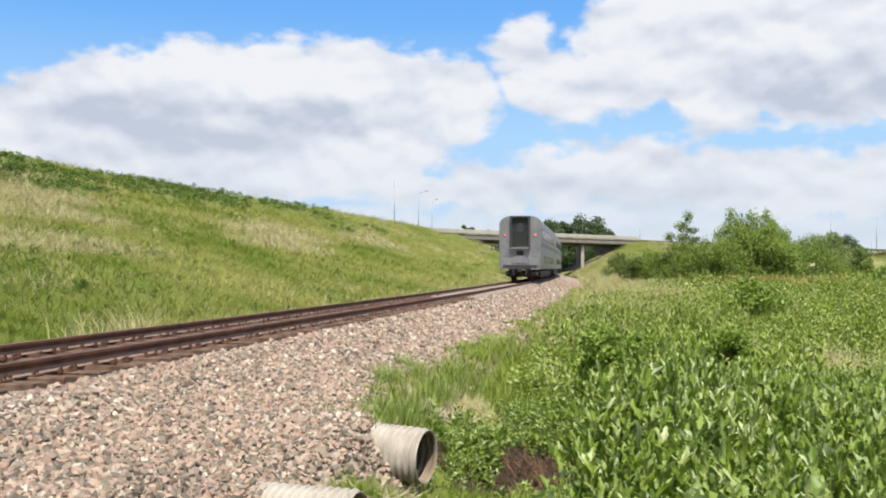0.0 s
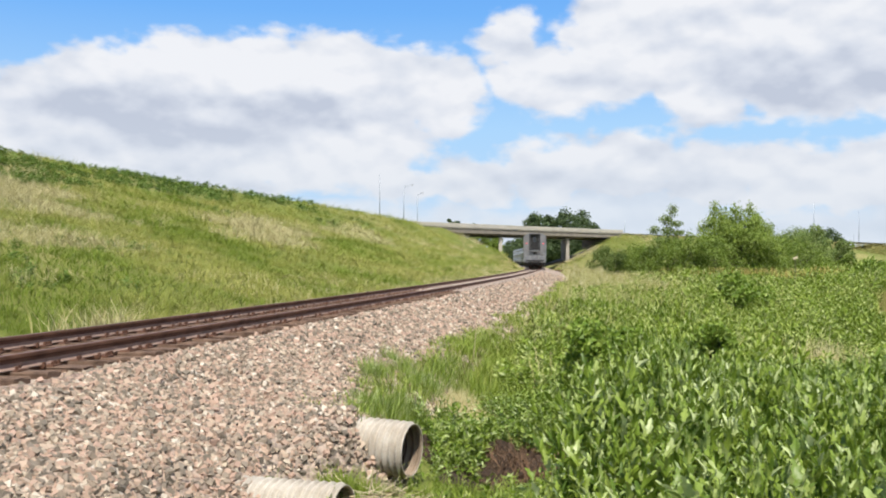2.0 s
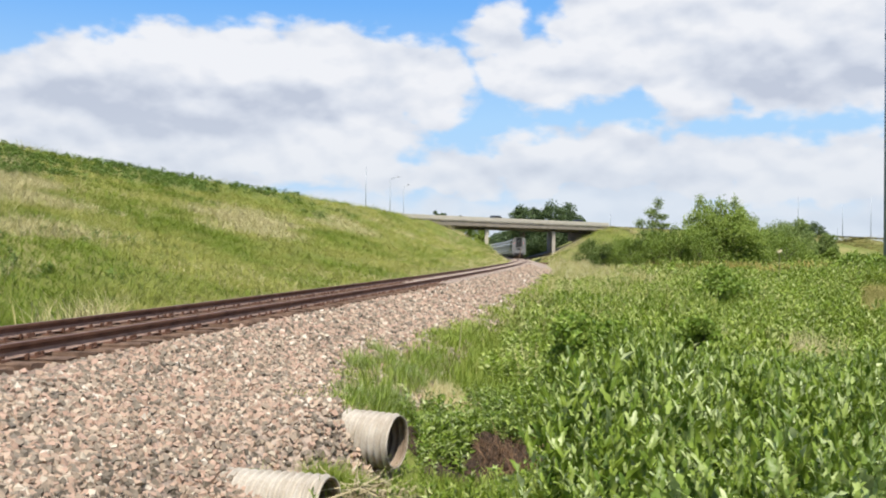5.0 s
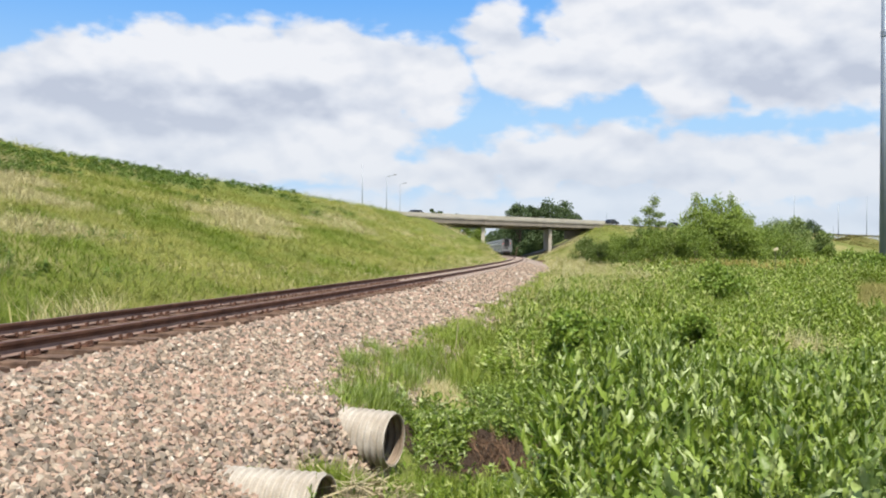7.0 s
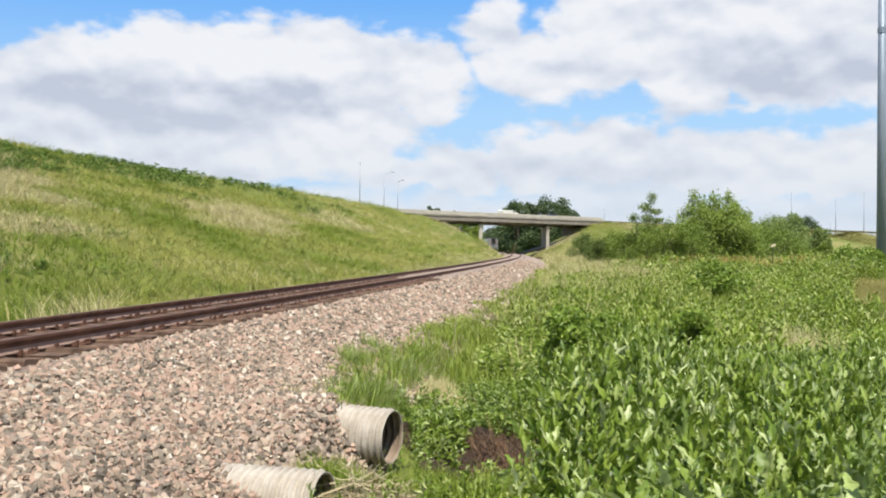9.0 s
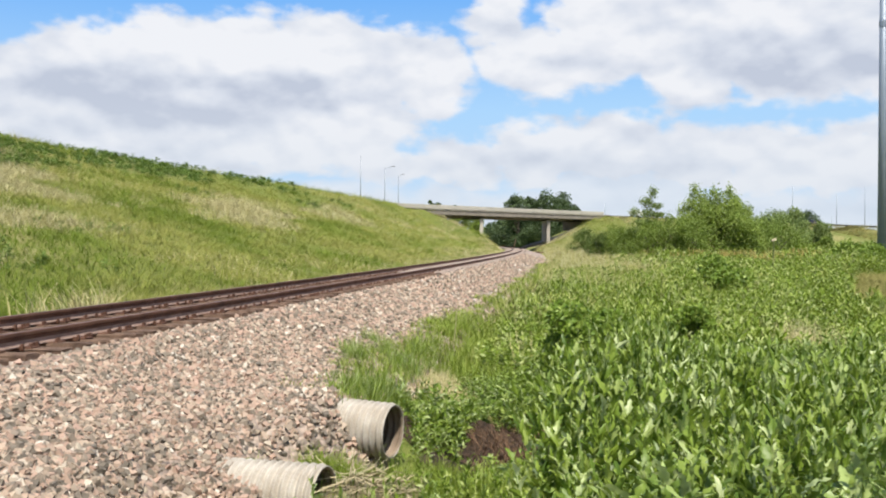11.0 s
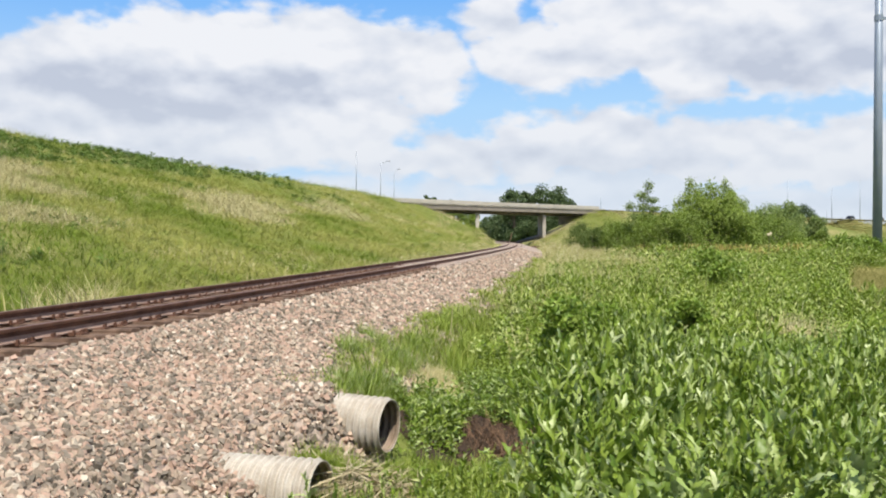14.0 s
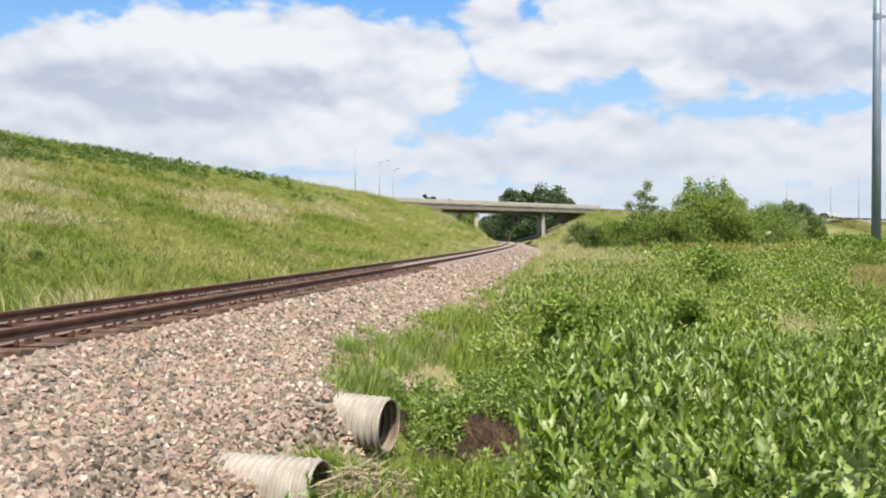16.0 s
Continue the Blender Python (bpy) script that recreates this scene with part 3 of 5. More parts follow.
def build_ties(track):
    ties, plates = [], []
    for i in range(4):
        bm = box(2.6, 0.23, 0.18, (0, 0, -0.09), 0.012)
        for v in bm.verts:
            v.co += Vector(rng.normal(0, 0.006, 3))
        me = bpy.data.meshes.new("tie")
        bm.to_mesh(me)
        bm.free()
        me.materials.append(M_TIE)
        ties.append(me)
    bm = box(0.34, 0.19, 0.018, (0, 0, 0.009), 0.004)
    for a, b in ((0.105, 0.05), (-0.105, -0.05), (0.145, -0.06), (-0.145, 0.06)):
        box(0.026, 0.026, 0.05, (a, b, 0.035), 0.005, bm=bm)
    plate = bpy.data.meshes.new("tie_plate")
    bm.to_mesh(plate)
    bm.free()
    plate.materials.append(M_RUST)
    anchor = bpy.data.meshes.new("rail_anchor")
    bm = box(0.2, 0.03, 0.05, (0, 0, 0.012), 0.006)
    box(0.03, 0.035, 0.06, (0.095, 0, 0.03), 0.006, bm=bm)
    bm.to_mesh(anchor)
    bm.free()
    anchor.materials.append(M_RUST)
    for i in range(290):
        y = 3.0 + i * 0.53 + rng.normal(0, 0.025)
        turn = -math.degrees(math.atan(float(track_slope(y)))) + rng.normal(0, 0.8)
        x, yy, z = on_track(np.float64(y), rng.normal(0, 0.03), -0.177)
        tie = ob_from("tie", ties[i % 4], track, at=pose(x, yy, z, 0, rng.normal(0, 0.3), turn))
        if i < 70:
            for side in (-0.755, 0.755):
                ob_from("tie_plate", plate, tie, at=pose(side, 0, 0.001))
                if i % 2 == 0 and i < 50:
                    for d in (-0.14, 0.14):
                        ob_from("rail_anchor", anchor, tie, at=pose(side, d, 0.0))
    cube = np.array([(x, y, z) for x in (-1, 1) for y in (-1, 1) for z in (-1, 0)], float) * (1.3, 0.115, 0.18)
    quads = np.array([(0, 1, 3, 2), (4, 6, 7, 5), (0, 4, 5, 1), (2, 3, 7, 6), (0, 2, 6, 4), (1, 5, 7, 3)])
    y = np.arange(157.0, 420, 0.53)
    a = -np.arctan(track_slope(y))
    z, o = np.zeros_like(a), np.ones_like(a)
    turn = np.array([[np.cos(a), -np.sin(a), z], [np.sin(a), np.cos(a), z], [z, z, o]]).transpose(2, 0, 1)
    far = ob_from("far_ties", mesh_np("far_ties", *many((cube, quads), on_track(y, 0.0, -0.177), turn, np.ones(len(y))), M_TIE), track)
    tagged(far, kind="stuff")


# ---- road bridge ----
def road_point(s, q, z):
    """A place s metres along the road from the bridge's near left end, q metres behind the bridge's front, z up."""
    return (ROAD_AT[0] + s * ROAD_WAY[0] - q * ROAD_WAY[1], ROAD_AT[1] + s * ROAD_WAY[1] + q * ROAD_WAY[0], z)


ROAD_TURN = Matrix.Rotation(radians(45), 3, "Z")
DECK_LONG = 63.0
FALL = -0.35 / DECK_LONG


def build_bridge():
    bridge = thing("road_bridge", pose(*road_point(DECK_LONG / 2, 0, 0)), "concrete girder road bridge with solid parapets over the railway", "bridge")
    at = Vector(road_point(DECK_LONG / 2, 0, 0))

    def put(name, bm, mat, label=""):
        return part(name, bm, mat, bridge, label)

    def long(name, q, wide, z0, z1, mat, label="", s0=-2.0, s1=DECK_LONG + 2, bevel=0.03):
        c = Vector(road_point((s0 + s1) / 2, q, (z0 + z1) / 2)) - at
        put(name, box(s1 - s0, wide, z1 - z0, c, bevel, ROAD_TURN), mat, label)

    long("deck_slab", DECK_WIDE / 2, DECK_WIDE, 8.0, 8.24, M_CONCRETE)
    for q in (0.17, DECK_WIDE - 0.17):
        long("parapet", q, 0.36, 8.40, 9.1, M_PALE, "pale concrete parapet", -12, DECK_LONG + 1)
        long("deck_edge", q - 0.02 if q < 1 else q + 0.02, 0.42, 8.20, 8.396, M_CONCRETE, "", -6, DECK_LONG + 4)
        for s0, s1 in ((-4, 18.36), (18.42, 42.26), (42.32, DECK_LONG + 2)):
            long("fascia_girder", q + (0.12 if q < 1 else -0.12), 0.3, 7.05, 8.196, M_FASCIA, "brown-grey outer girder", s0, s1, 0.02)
    for i in range(6):
        q = 1.35 + i * (DECK_WIDE - 2.7) / 5
        low = 7.0 if i in (0, 5) else 6.62
        for s0, s1 in ((-1, 18.3), (18.5, 42.2), (42.4, DECK_LONG)):
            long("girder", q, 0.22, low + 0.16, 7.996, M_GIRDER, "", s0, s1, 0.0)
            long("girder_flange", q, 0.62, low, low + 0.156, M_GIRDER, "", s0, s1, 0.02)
    for s, skew in ((18.4, 0.6), (42.3, 0.3)):
        x, y, _ = road_point(s, 0.6, 0)
        far = Vector((skew, 15.5, 0))
        lean = Matrix.Rotation(-math.atan2(skew, 15.5), 3, "Z")
        mid = Vector((x, y, 0)) + far / 2 - at
        # left pier's sunlight is put into its colour: paler concrete than the right
        put("pier_wall", box(0.78, 14.6, 9.2, mid + Vector((0, 0, 1.55)), 0.05, lean), M_PALE if s < 20 else M_CONCRETE)
        put("bearing_seat", box(0.8, 14.0, 0.44, mid + Vector((0, 0, 6.38)), 0.02, lean), M_CONCRETE)
    for s in (-1.5, DECK_LONG + 1.0):
        c = Vector(road_point(s, DECK_WIDE / 2, 6.2)) - at
        # abutments take the girder tone, darkened for the shade under the deck
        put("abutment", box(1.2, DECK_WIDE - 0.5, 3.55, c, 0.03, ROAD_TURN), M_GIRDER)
    xs = np.array([road_point(s, q, 8.26) for s in (-400, 900) for q in (0.4, DECK_WIDE - 0.4)])
    tagged(new("road", mesh_np("road", xs, np.array([(0, 2, 3, 1)]), M_ROAD)), "grey asphalt road carried over the railway", "road", kind="structure")


def lamp_post(x, y, z, high, arm):
    post = thing("street_lamp", pose(x, y, z), "tall thin grey steel street lamp beside the road", "street lamp", "street lamps along the road")
    part("pole", rod((0, 0, -0.5), (0, 0, high), 0.13, 0.07, 10), M_LAMP_POLE, post, smooth=True)
    part("base", rod((0, 0, 0), (0, 0, 0.35), 0.24, 0.2, 10), M_CONCRETE, post)
    if arm:
        part("arm", rod((0, 0, high - 0.1), (arm, 0, high + 0.45), 0.055, 0.04, 8), M_LAMP_POLE, post)
        part("lamp_head", box(0.75, 0.3, 0.16, (arm * 1.15, 0, high + 0.45), 0.05), M_GREY, post)


def build_posts():
    for px, top, dist, arm in ((633, 268, 205, 0), (676, 289, 230, 1.8), (700, 303, 262, 1.2), (1397, 318, 330, 0), (1475, 332, 360, 0), (1525, 318, 345, 0.0), (1466, 372, 420, 0), (1066, 350, 290, 0)):
        x = (px - 784) / 1650 * dist
        z = 1 + (421 - top) / 1650 * dist
        lamp_post(x, dist, 7.9, z - 7.9, arm)


def build_monopole():
    d = 66.0
    x = (1556 - 784) / 1650 * d
    z0 = float(ground_z(x, d))
    m = thing("utility_monopole", pose(x, d, z0), "tall tapered blue-grey steel utility pole standing in the weeds", "utility pole")
    shaft = rod((0, 0, -0.5), (0, 0, 24), 0.34, 0.24, 12)
    part("shaft", shaft, M_POLE, m, smooth=True)
    part("base_plate", rod((0, 0, 0.0), (0, 0, 0.12), 0.6, 0.6, 12), M_POLE, m)
    part("collar", rod((0, 0, 16.35 - z0), (0, 0, 16.75 - z0), 0.30, 0.30, 12), M_POLE, m)
    part("bracket", box(0.55, 0.12, 0.2, (0.45, 0, 16.55 - z0), 0.02), M_POLE, m)


# ---- culvert ----
def culvert_pipe(mouth, way, long):
    pipe = thing("culvert_pipe", Matrix.Translation(mouth) @ Vector(way).to_track_quat("X", "Z").to_matrix().to_4x4(),
                 "corrugated galvanised steel culvert pipe coming out of the gravel", "culvert pipe", "culvert pipes")
    seg, pitch, r = 44, 0.076, 0.275
    n = int(long / pitch * 7)
    a = np.linspace(-long, 0, n)
    w = np.linspace(0, 2 * np.pi, seg, endpoint=False)
    wave = 0.021 * np.sin(a / pitch * 2 * np.pi)
    for name, off, mat, flip in (("outer_wall", 0.003, M_GALV, 1), ("inner_wall", -0.003, M_PIPE_IN, 0)):
        rad = r + wave + off
        rad = rad[:, None] * (1 + 0.008 * np.sin(2 * w + 0.6))[None]
        v = np.stack([np.repeat(a[:, None], seg, 1), rad * np.cos(w), rad * np.sin(w)], -1).reshape(-1, 3)
        i = np.arange(n * seg).reshape(n, seg)
        j = np.roll(i, -1, 1)
        f = np.stack([i[:-1], j[:-1], j[1:], i[1:]], -1).reshape(-1, 4)
        ob_from(name, mesh_np(name, v, f if flip else f[:, ::-1], mat, True), pipe)
    rim = bmesh.new()
    ring = [[rim.verts.new((b, rr * math.cos(t), rr * math.sin(t))) for t in w] for b, rr in ((-0.004, r + 0.006), (0.004, r + 0.006), (0.004, r - 0.006), (-0.004, r - 0.006))]
    for k in range(4):
        for i in range(seg):
            rim.faces.new((ring[k][i], ring[k][(i + 1) % seg], ring[(k + 1) % 4][(i + 1) % seg], ring[(k + 1) % 4][i]))
    part("rim", rim, M_GALV, pipe, "worn cut steel rim")
    return pipe


def build_culverts():
    culvert_pipe((-0.55, 9.85, -0.995), (0.935, -0.355, -0.03), 2.2)
    culvert_pipe((-1.035, 8.0, -1.205), (0.962, -0.272, 0.005), 2.2)


# ---- small things by the line ----
def build_small():
    # concrete paving on the bank under the bridge's farther end
    pts = []
    for u in (10.3, 21.5):
        for q in (1.0, 12.0):
            s = 42.3 + (u - 9.0) * 1.42
            x, y, _ = road_point(s, q, 0)
            pts.append((x, y, float(ground_z(x, y)) + 0.06))
    c = sum((Vector(p) for p in pts), Vector()) / 4
    bm = bmesh.new()
    low = [bm.verts.new(Vector(p) - c - Vector((0, 0, 0.3))) for p in pts]
    top = [bm.verts.new(Vector(p) - c + Vector((0, 0, 0.25))) for p in pts]
    for ring in ((0, 1, 3, 2),):
        bm.faces.new([top[i] for i in ring])
        for a, b in zip(ring, ring[1:] + ring[:1]):
            bm.faces.new((low[a], low[b], top[b], top[a]))
    bmesh.ops.recalc_face_normals(bm, faces=bm.faces)
    slab = part("slope_paving", bm, M_FASCIA, None)
    slab.matrix_basis = Matrix.Translation(c)
    tagged(slab, "brown-stained concrete slope paving under the bridge end", "paving", kind="structure")
    # a leaning stake and a low heap of old ties by the track under the bridge
    x, y, z = (903 - 784) / 1650 * 206, 206.0, -0.6
    stake = thing("leaning_stake", pose(x, y, z), "dark weathered wooden stake leaning beside the track", "stake")
    part("shaft", rod((0, 0, -0.2), (0.7, 0, 2.7), 0.11, 0.08, 8), M_TIE, stake)
    x, y, _ = on_track(np.float64(176.0), 4.2, 0)
    heap = thing("tie_heap", pose(x, y, -0.95), "low heap of old dark ties beside the gravel", "timber heap")
    for i, (a, b, c, r) in enumerate(((0, 0, 0.1, 8), (0.1, 0.28, 0.1, 3), (0, 0.12, 0.29, -6))):
        part("old_tie", box(1.5, 0.24, 0.19, (a, b, c), 0.02, Matrix.Rotation(radians(r), 3, "Z")), M_TIE, heap)
    # cream marker on a thin post in the meadow
    d = 58.0
    x = (1364 - 784) / 1650 * d
    z = float(ground_z(x, d))
    mark = thing("marker_post", pose(x, d, z), "small cream plastic marker on a thin post above the weeds", "marker post")
    part("post", rod((0, 0, -0.2), (0, 0, 1.18 - z), 0.018, None, 8), M_BARK, mark)
    part("marker_head", box(0.30, 0.05, 0.15, (0.02, -0.03, 1.25 - z), 0.02, Matrix.Rotation(radians(-20), 3, "Y")), M_SIGN, mark)
    # dry stalks that stand alone
    for px, py, h, d in ((800, 583, 0.62, 17.0), (612, 845, 0.3, 8.2)):
        x = (px - 784) / 1650 * d
        z = 1 - (py - 421) / 1650 * d
        st = thing("dry_stalk", pose(x, d, z - 0.1), "single pale dry grass stalk", "stalk")
        part("stem", rod((0, 0, 0), (0.06, 0, h + 0.1), 0.008, 0.004, 6), M_STRAW, st)


# ---- road traffic ----
def car_shell(name, label, long, wide, profile, glass, paint, wheel_r, axles):
    """A road vehicle along +x with its wheels on z = 0: side profile swept across, windows, wheels and lights."""
    t = thing(name, Matrix(), label, "van" if name == "van" else "car")
    bm = bmesh.new()
    rows = []
    for k, inset in ((-0.5, 0.06), (-0.42, 0.0), (0.42, 0.0), (0.5, 0.06)):
        rows.append([bm.verts.new((x, k * wide, z - inset * (z > 0.8))) for x, z in profile])
    for a, b in zip(rows, rows[1:]):
        for i in range(len(profile)):
            j = (i + 1) % len(profile)
            bm.faces.new((a[i], a[j], b[j], b[i]))
    bm.faces.new(rows[0][::-1])
    bm.faces.new(rows[-1])
    bmesh.ops.recalc_face_normals(bm, faces=bm.faces)
    part("body", bm, paint, t)
    for x, z, sx, sz in glass:
        for s in (-1, 1):
            part("side_window", box(sx, 0.02, sz, (x, s * (wide * 0.5 + 0.004), z), 0.0), M_GLASS, t)
    for x in axles:
        for s in (-1, 1):
            w = part("wheel", rod((x, s * (wide * 0.5 - 0.2), wheel_r), (x, s * (wide * 0.5 + 0.02), wheel_r), wheel_r, None, 20), M_TYRE, t)
            part("rim", rod((x, s * (wide * 0.5 + 0.02), wheel_r), (x, s * (wide * 0.5 + 0.03), wheel_r), wheel_r * 0.6, None, 16), M_GREY, w)
    for s in (-1, 1):
        part("headlight", box(0.05, 0.3, 0.14, (long / 2 - 0.02, s * wide * 0.36, wheel_r + 0.35), 0.02), M_GREY, t)
    return t


def build_traffic():
    saloon = [(-2.3, 0.35), (-2.35, 0.85), (-2.1, 1.0), (-1.5, 1.08), (-0.9, 1.5), (0.5, 1.52), (1.25, 1.08), (2.1, 0.92), (2.3, 0.7), (2.3, 0.35)]
    box_truck = [(-2.8, 0.45), (-2.8, 1.6), (-2.5, 1.74), (1.0, 1.74), (1.7, 1.35), (2.6, 1.1), (2.8, 0.85), (2.8, 0.45)]
    label = "dark passenger car driving over the bridge"
    cars = [car_shell("car", label, 4.6, 1.8, saloon, ((-0.55, 1.26, 0.8, 0.3), (0.4, 1.26, 0.8, 0.3)), M_CARPAINT, 0.32, (-1.4, 1.4))]
    cars += [copy_thing(cars[0], Matrix()) for _ in range(2)]
    for c in cars:
        tagged(c, group="cars on the road")
    truck = car_shell("van", "cream white van driving over the bridge", 5.6, 2.0, box_truck, ((0.9, 1.45, 0.7, 0.3),), M_TRUCKPAINT, 0.36, (-1.8, 1.8))
    return cars, truck


def road_pose(px, t, t0, speed, q=3.4):
    """A vehicle's pose at t, if it passes the bearing px at t0."""
    k = (px - 784) / 1650
    x0, y0, _ = road_point(0, q, 0)
    s = (k * y0 - x0) / (ROAD_WAY[0] - k * ROAD_WAY[1]) + speed * (t - t0)
    return pose(*road_point(s, q, 8.262), 0, 0, 45)


# ---- train ----
CAR_LONG, CAR_GAP, SPEED, REAR_AT = 25.4, 0.9, 29.5, 68.5


def car_section():
    """Half outline of the car body, from the sill up to the middle of the roof."""
    pts = [(1.42, 0.90), (1.53, 0.96), (1.545, 1.1), (1.545, 4.12)]
    for i in range(1, 8):
        a = i / 7 * math.pi / 2
        pts.append((1.545 * math.cos(a) ** 0.55 if i < 7 else 0.0, 4.12 + 0.71 * math.sin(a) ** 0.9))
    return pts


def build_car():
    """One double-deck passenger car; its rear end stands at y = 0 and it reaches forward along +y."""
    car = thing("passenger_car", Matrix(), "silver fluted stainless steel double-deck railway passenger car", "train car", "cars of the train")
    half = car_section()
    outline = half + [(-x, z) for x, z in reversed(half[:-1])]
    bm = bmesh.new()
    ends = []
    for y, k in ((0.0, 0.985), (0.06, 1.0), (CAR_LONG - 0.06, 1.0), (CAR_LONG, 0.985)):
        ends.append([bm.verts.new((x * k, y, 2.75 + (z - 2.75) * (k * 0.5 + 0.5))) for x, z in outline])
    for a, b in zip(ends, ends[1:]):
        for i in range(len(outline)):
            j = (i + 1) % len(outline)
            bm.faces.new((a[i], b[i], b[j], a[j]))
    bm.faces.new(ends[0])
    bm.faces.new(list(reversed(ends[-1])))
    bmesh.ops.recalc_face_normals(bm, faces=bm.faces)
    part("body", bm, M_STEEL, car)
    # roof skin, brighter
    bm = bmesh.new()
    rows = [[bm.verts.new((x * 1.004, y, z + 0.008)) for x, z in outline[6:-6]] for y in (0.25, CAR_LONG - 0.25)]
    for i in range(len(rows[0]) - 1):
        bm.faces.new((rows[0][i], rows[1][i], rows[1][i + 1], rows[0][i + 1]))
    part("roof_skin", bm, M_GREY, car, "dull grey roof sheet", True)
    # end wall: door, gangway frame, posts, lights, grab irons
    for y, out in ((0.0, -1), (CAR_LONG, 1)):
        door = part("end_door", box(1.12, 0.06, 2.1, (0, y + out * 0.05, 3.62), 0.02), M_DOOR, car, "dull end door, the shade of its recess put into the colour")
        part("door_window", box(0.42, 0.02, 0.7, (0, y + out * 0.09, 3.95), 0.01), M_GLASS, door)
        frame_bm = box(0.16, 0.34, 2.36, (-0.66, y + out * 0.17, 3.62), 0.04)
        box(0.16, 0.34, 2.36, (0.66, y + out * 0.17, 3.62), 0.04, bm=frame_bm)
        box(1.2, 0.34, 0.14, (0, y + out * 0.17, 4.73), 0.04, bm=frame_bm)
        part("gangway_frame", frame_bm, M_RUBBER, car, "black rubber gangway frame")
        part("gangway_sill", box(1.35, 0.36, 0.1, (0, y + out * 0.18, 2.44), 0.02), M_GREY, car)
        for sx in (-1, 1):
            part("corner_post", box(0.30, 0.05, 2.9, (sx * 1.2, y + out * 0.026, 2.6), 0.02), M_STEEL, car)
            part("grab_iron", rod((sx * 0.93, y + out * 0.09, 1.2), (sx * 0.93, y + out * 0.09, 2.3), 0.018, None, 6), M_GREY, car)
            lamp = part("tail_lamp", rod((sx * 1.12, y + out * 0.03, 3.42), (sx * 1.12, y + out * 0.10, 3.42), 0.12, 0.11, 14), M_GREY, car)
            part("lens", rod((sx * 1.12, y + out * 0.10, 3.42), (sx * 1.12, y + out * 0.125, 3.42), 0.085, 0.075, 14), M_TAIL if out < 0 else M_GLASS, lamp, "glowing red lens")
            part("lower_cabinet", box(0.72, 0.16, 0.62, (sx * 1.02, y + out * 0.08, 1.34), 0.03), M_GREY, car)
            part("step", box(0.62, 0.34, 0.10, (sx * 1.12, y + out * 0.17, 0.92), 0.02), M_GREY, car)
            part("lower_step", box(0.55, 0.3, 0.06, (sx * 1.12, y + out * 0.14, 0.60), 0.02), M_DARK, car)
            part("step_hanger", box(0.05, 0.06, 0.4, (sx * 1.38, y + out * 0.14, 0.75), 0.01), M_DARK, car)
            part("draft_box", box(0.5, 0.7, 0.5, (sx * 0.62, y - out * 0.5, 0.72), 0.05), M_DARK, car)
            part("air_hose", rod((sx * 0.5, y + out * 0.2, 1.0), (sx * 0.42, y + out * 0.42, 0.5), 0.035, None, 8), M_RUBBER, car)
        part("buffer_beam", box(2.5, 0.3, 0.34, (0, y + out * 0.15, 1.05), 0.03), M_DARK, car)
        cp = rod((0, y - out * 0.3, 0.88), (0, y + out * 0.5, 0.88), 0.11, None, 10)
        box(0.36, 0.34, 0.34, (0, y + out * 0.55, 0.88), 0.06, bm=cp)
        part("coupler", cp, M_DARK, car)
        part("brake_rigging", box(2.3, 0.5, 0.42, (0, y - out * 1.3, 0.56), 0.08), M_GRIME, car, "rusty brown brake rigging")
        part("junction_box", box(0.5, 0.1, 0.3, (0, y + out * 0.06, 2.1), 0.03), M_DARK, car)
        part("marker_plate", box(1.0, 0.04, 0.55, (0, y + out * 0.03, 1.62), 0.02), M_GREY, car)
    # windows on both decks
    for sx in (-1, 1):
        for i in range(11):
            y = 2.6 + i * 2.03
            w = part("upper_window", box(0.03, 1.5, 0.62, (sx * 1.552, y, 3.52), 0.01), M_GLASS, car)
            part("window_frame", box(0.022, 1.62, 0.74, (sx * 1.550, y, 3.52), 0.01), M_GREY, w)
        for i in range(9):
            part("lower_window", box(0.03, 0.95, 0.55, (sx * 1.552, 4.9 + i * 1.95, 1.65), 0.01), M_GLASS, car)
        part("stripe", box(0.012, CAR_LONG - 0.6, 0.30, (sx * 1.549, CAR_LONG / 2, 2.72), 0.0), M_GREY, car, "dull blue-grey stripe")
    part("underframe", box(2.5, CAR_LONG - 9, 0.5, (0, CAR_LONG / 2, 0.52), 0.05), M_DARK, car)
    for y in (3.6, CAR_LONG - 3.6):
        truck = part("truck", box(2.05, 1.5, 0.32, (0, y, 0.62), 0.06), M_DARK, car, "black cast steel truck")
        for sx in (-1, 1):
            part("side_frame", box(0.2, 3.3, 0.34, (sx * 1.02, y, 0.56), 0.08), M_DARK, truck)
            for dy in (-1.3, 1.3):
                wb = rod((sx * 0.70, y + dy, 0.46), (sx * 0.83, y + dy, 0.46), 0.455, 0.455, 28)
                rod((sx * 0.64, y + dy, 0.46), (sx * 0.70, y + dy, 0.46), 0.485, 0.46, 28, bm=wb)
                part("wheel", wb, M_RUST, truck, "worn steel wheel")
    return car


def car_pose(y0):
    """The pose of a car whose rear end stands at y0 on the track: its trucks sit on the rails."""
    a = Vector(on_track(np.float64(y0 + 3.6), 0.0, 0.0))
    b = Vector(on_track(np.float64(y0 + CAR_LONG - 3.6), 0.0, 0.0))
    way = (b - a).normalized()
    turn = -math.degrees(math.atan2(way.x, way.y))
    p = a - way * 3.6
    return pose(p.x, p.y, 0.0, 0, 0, turn)


def build_train():
    first = build_car()
    return [first] + [copy_thing(first, Matrix()) for _ in range(6)]


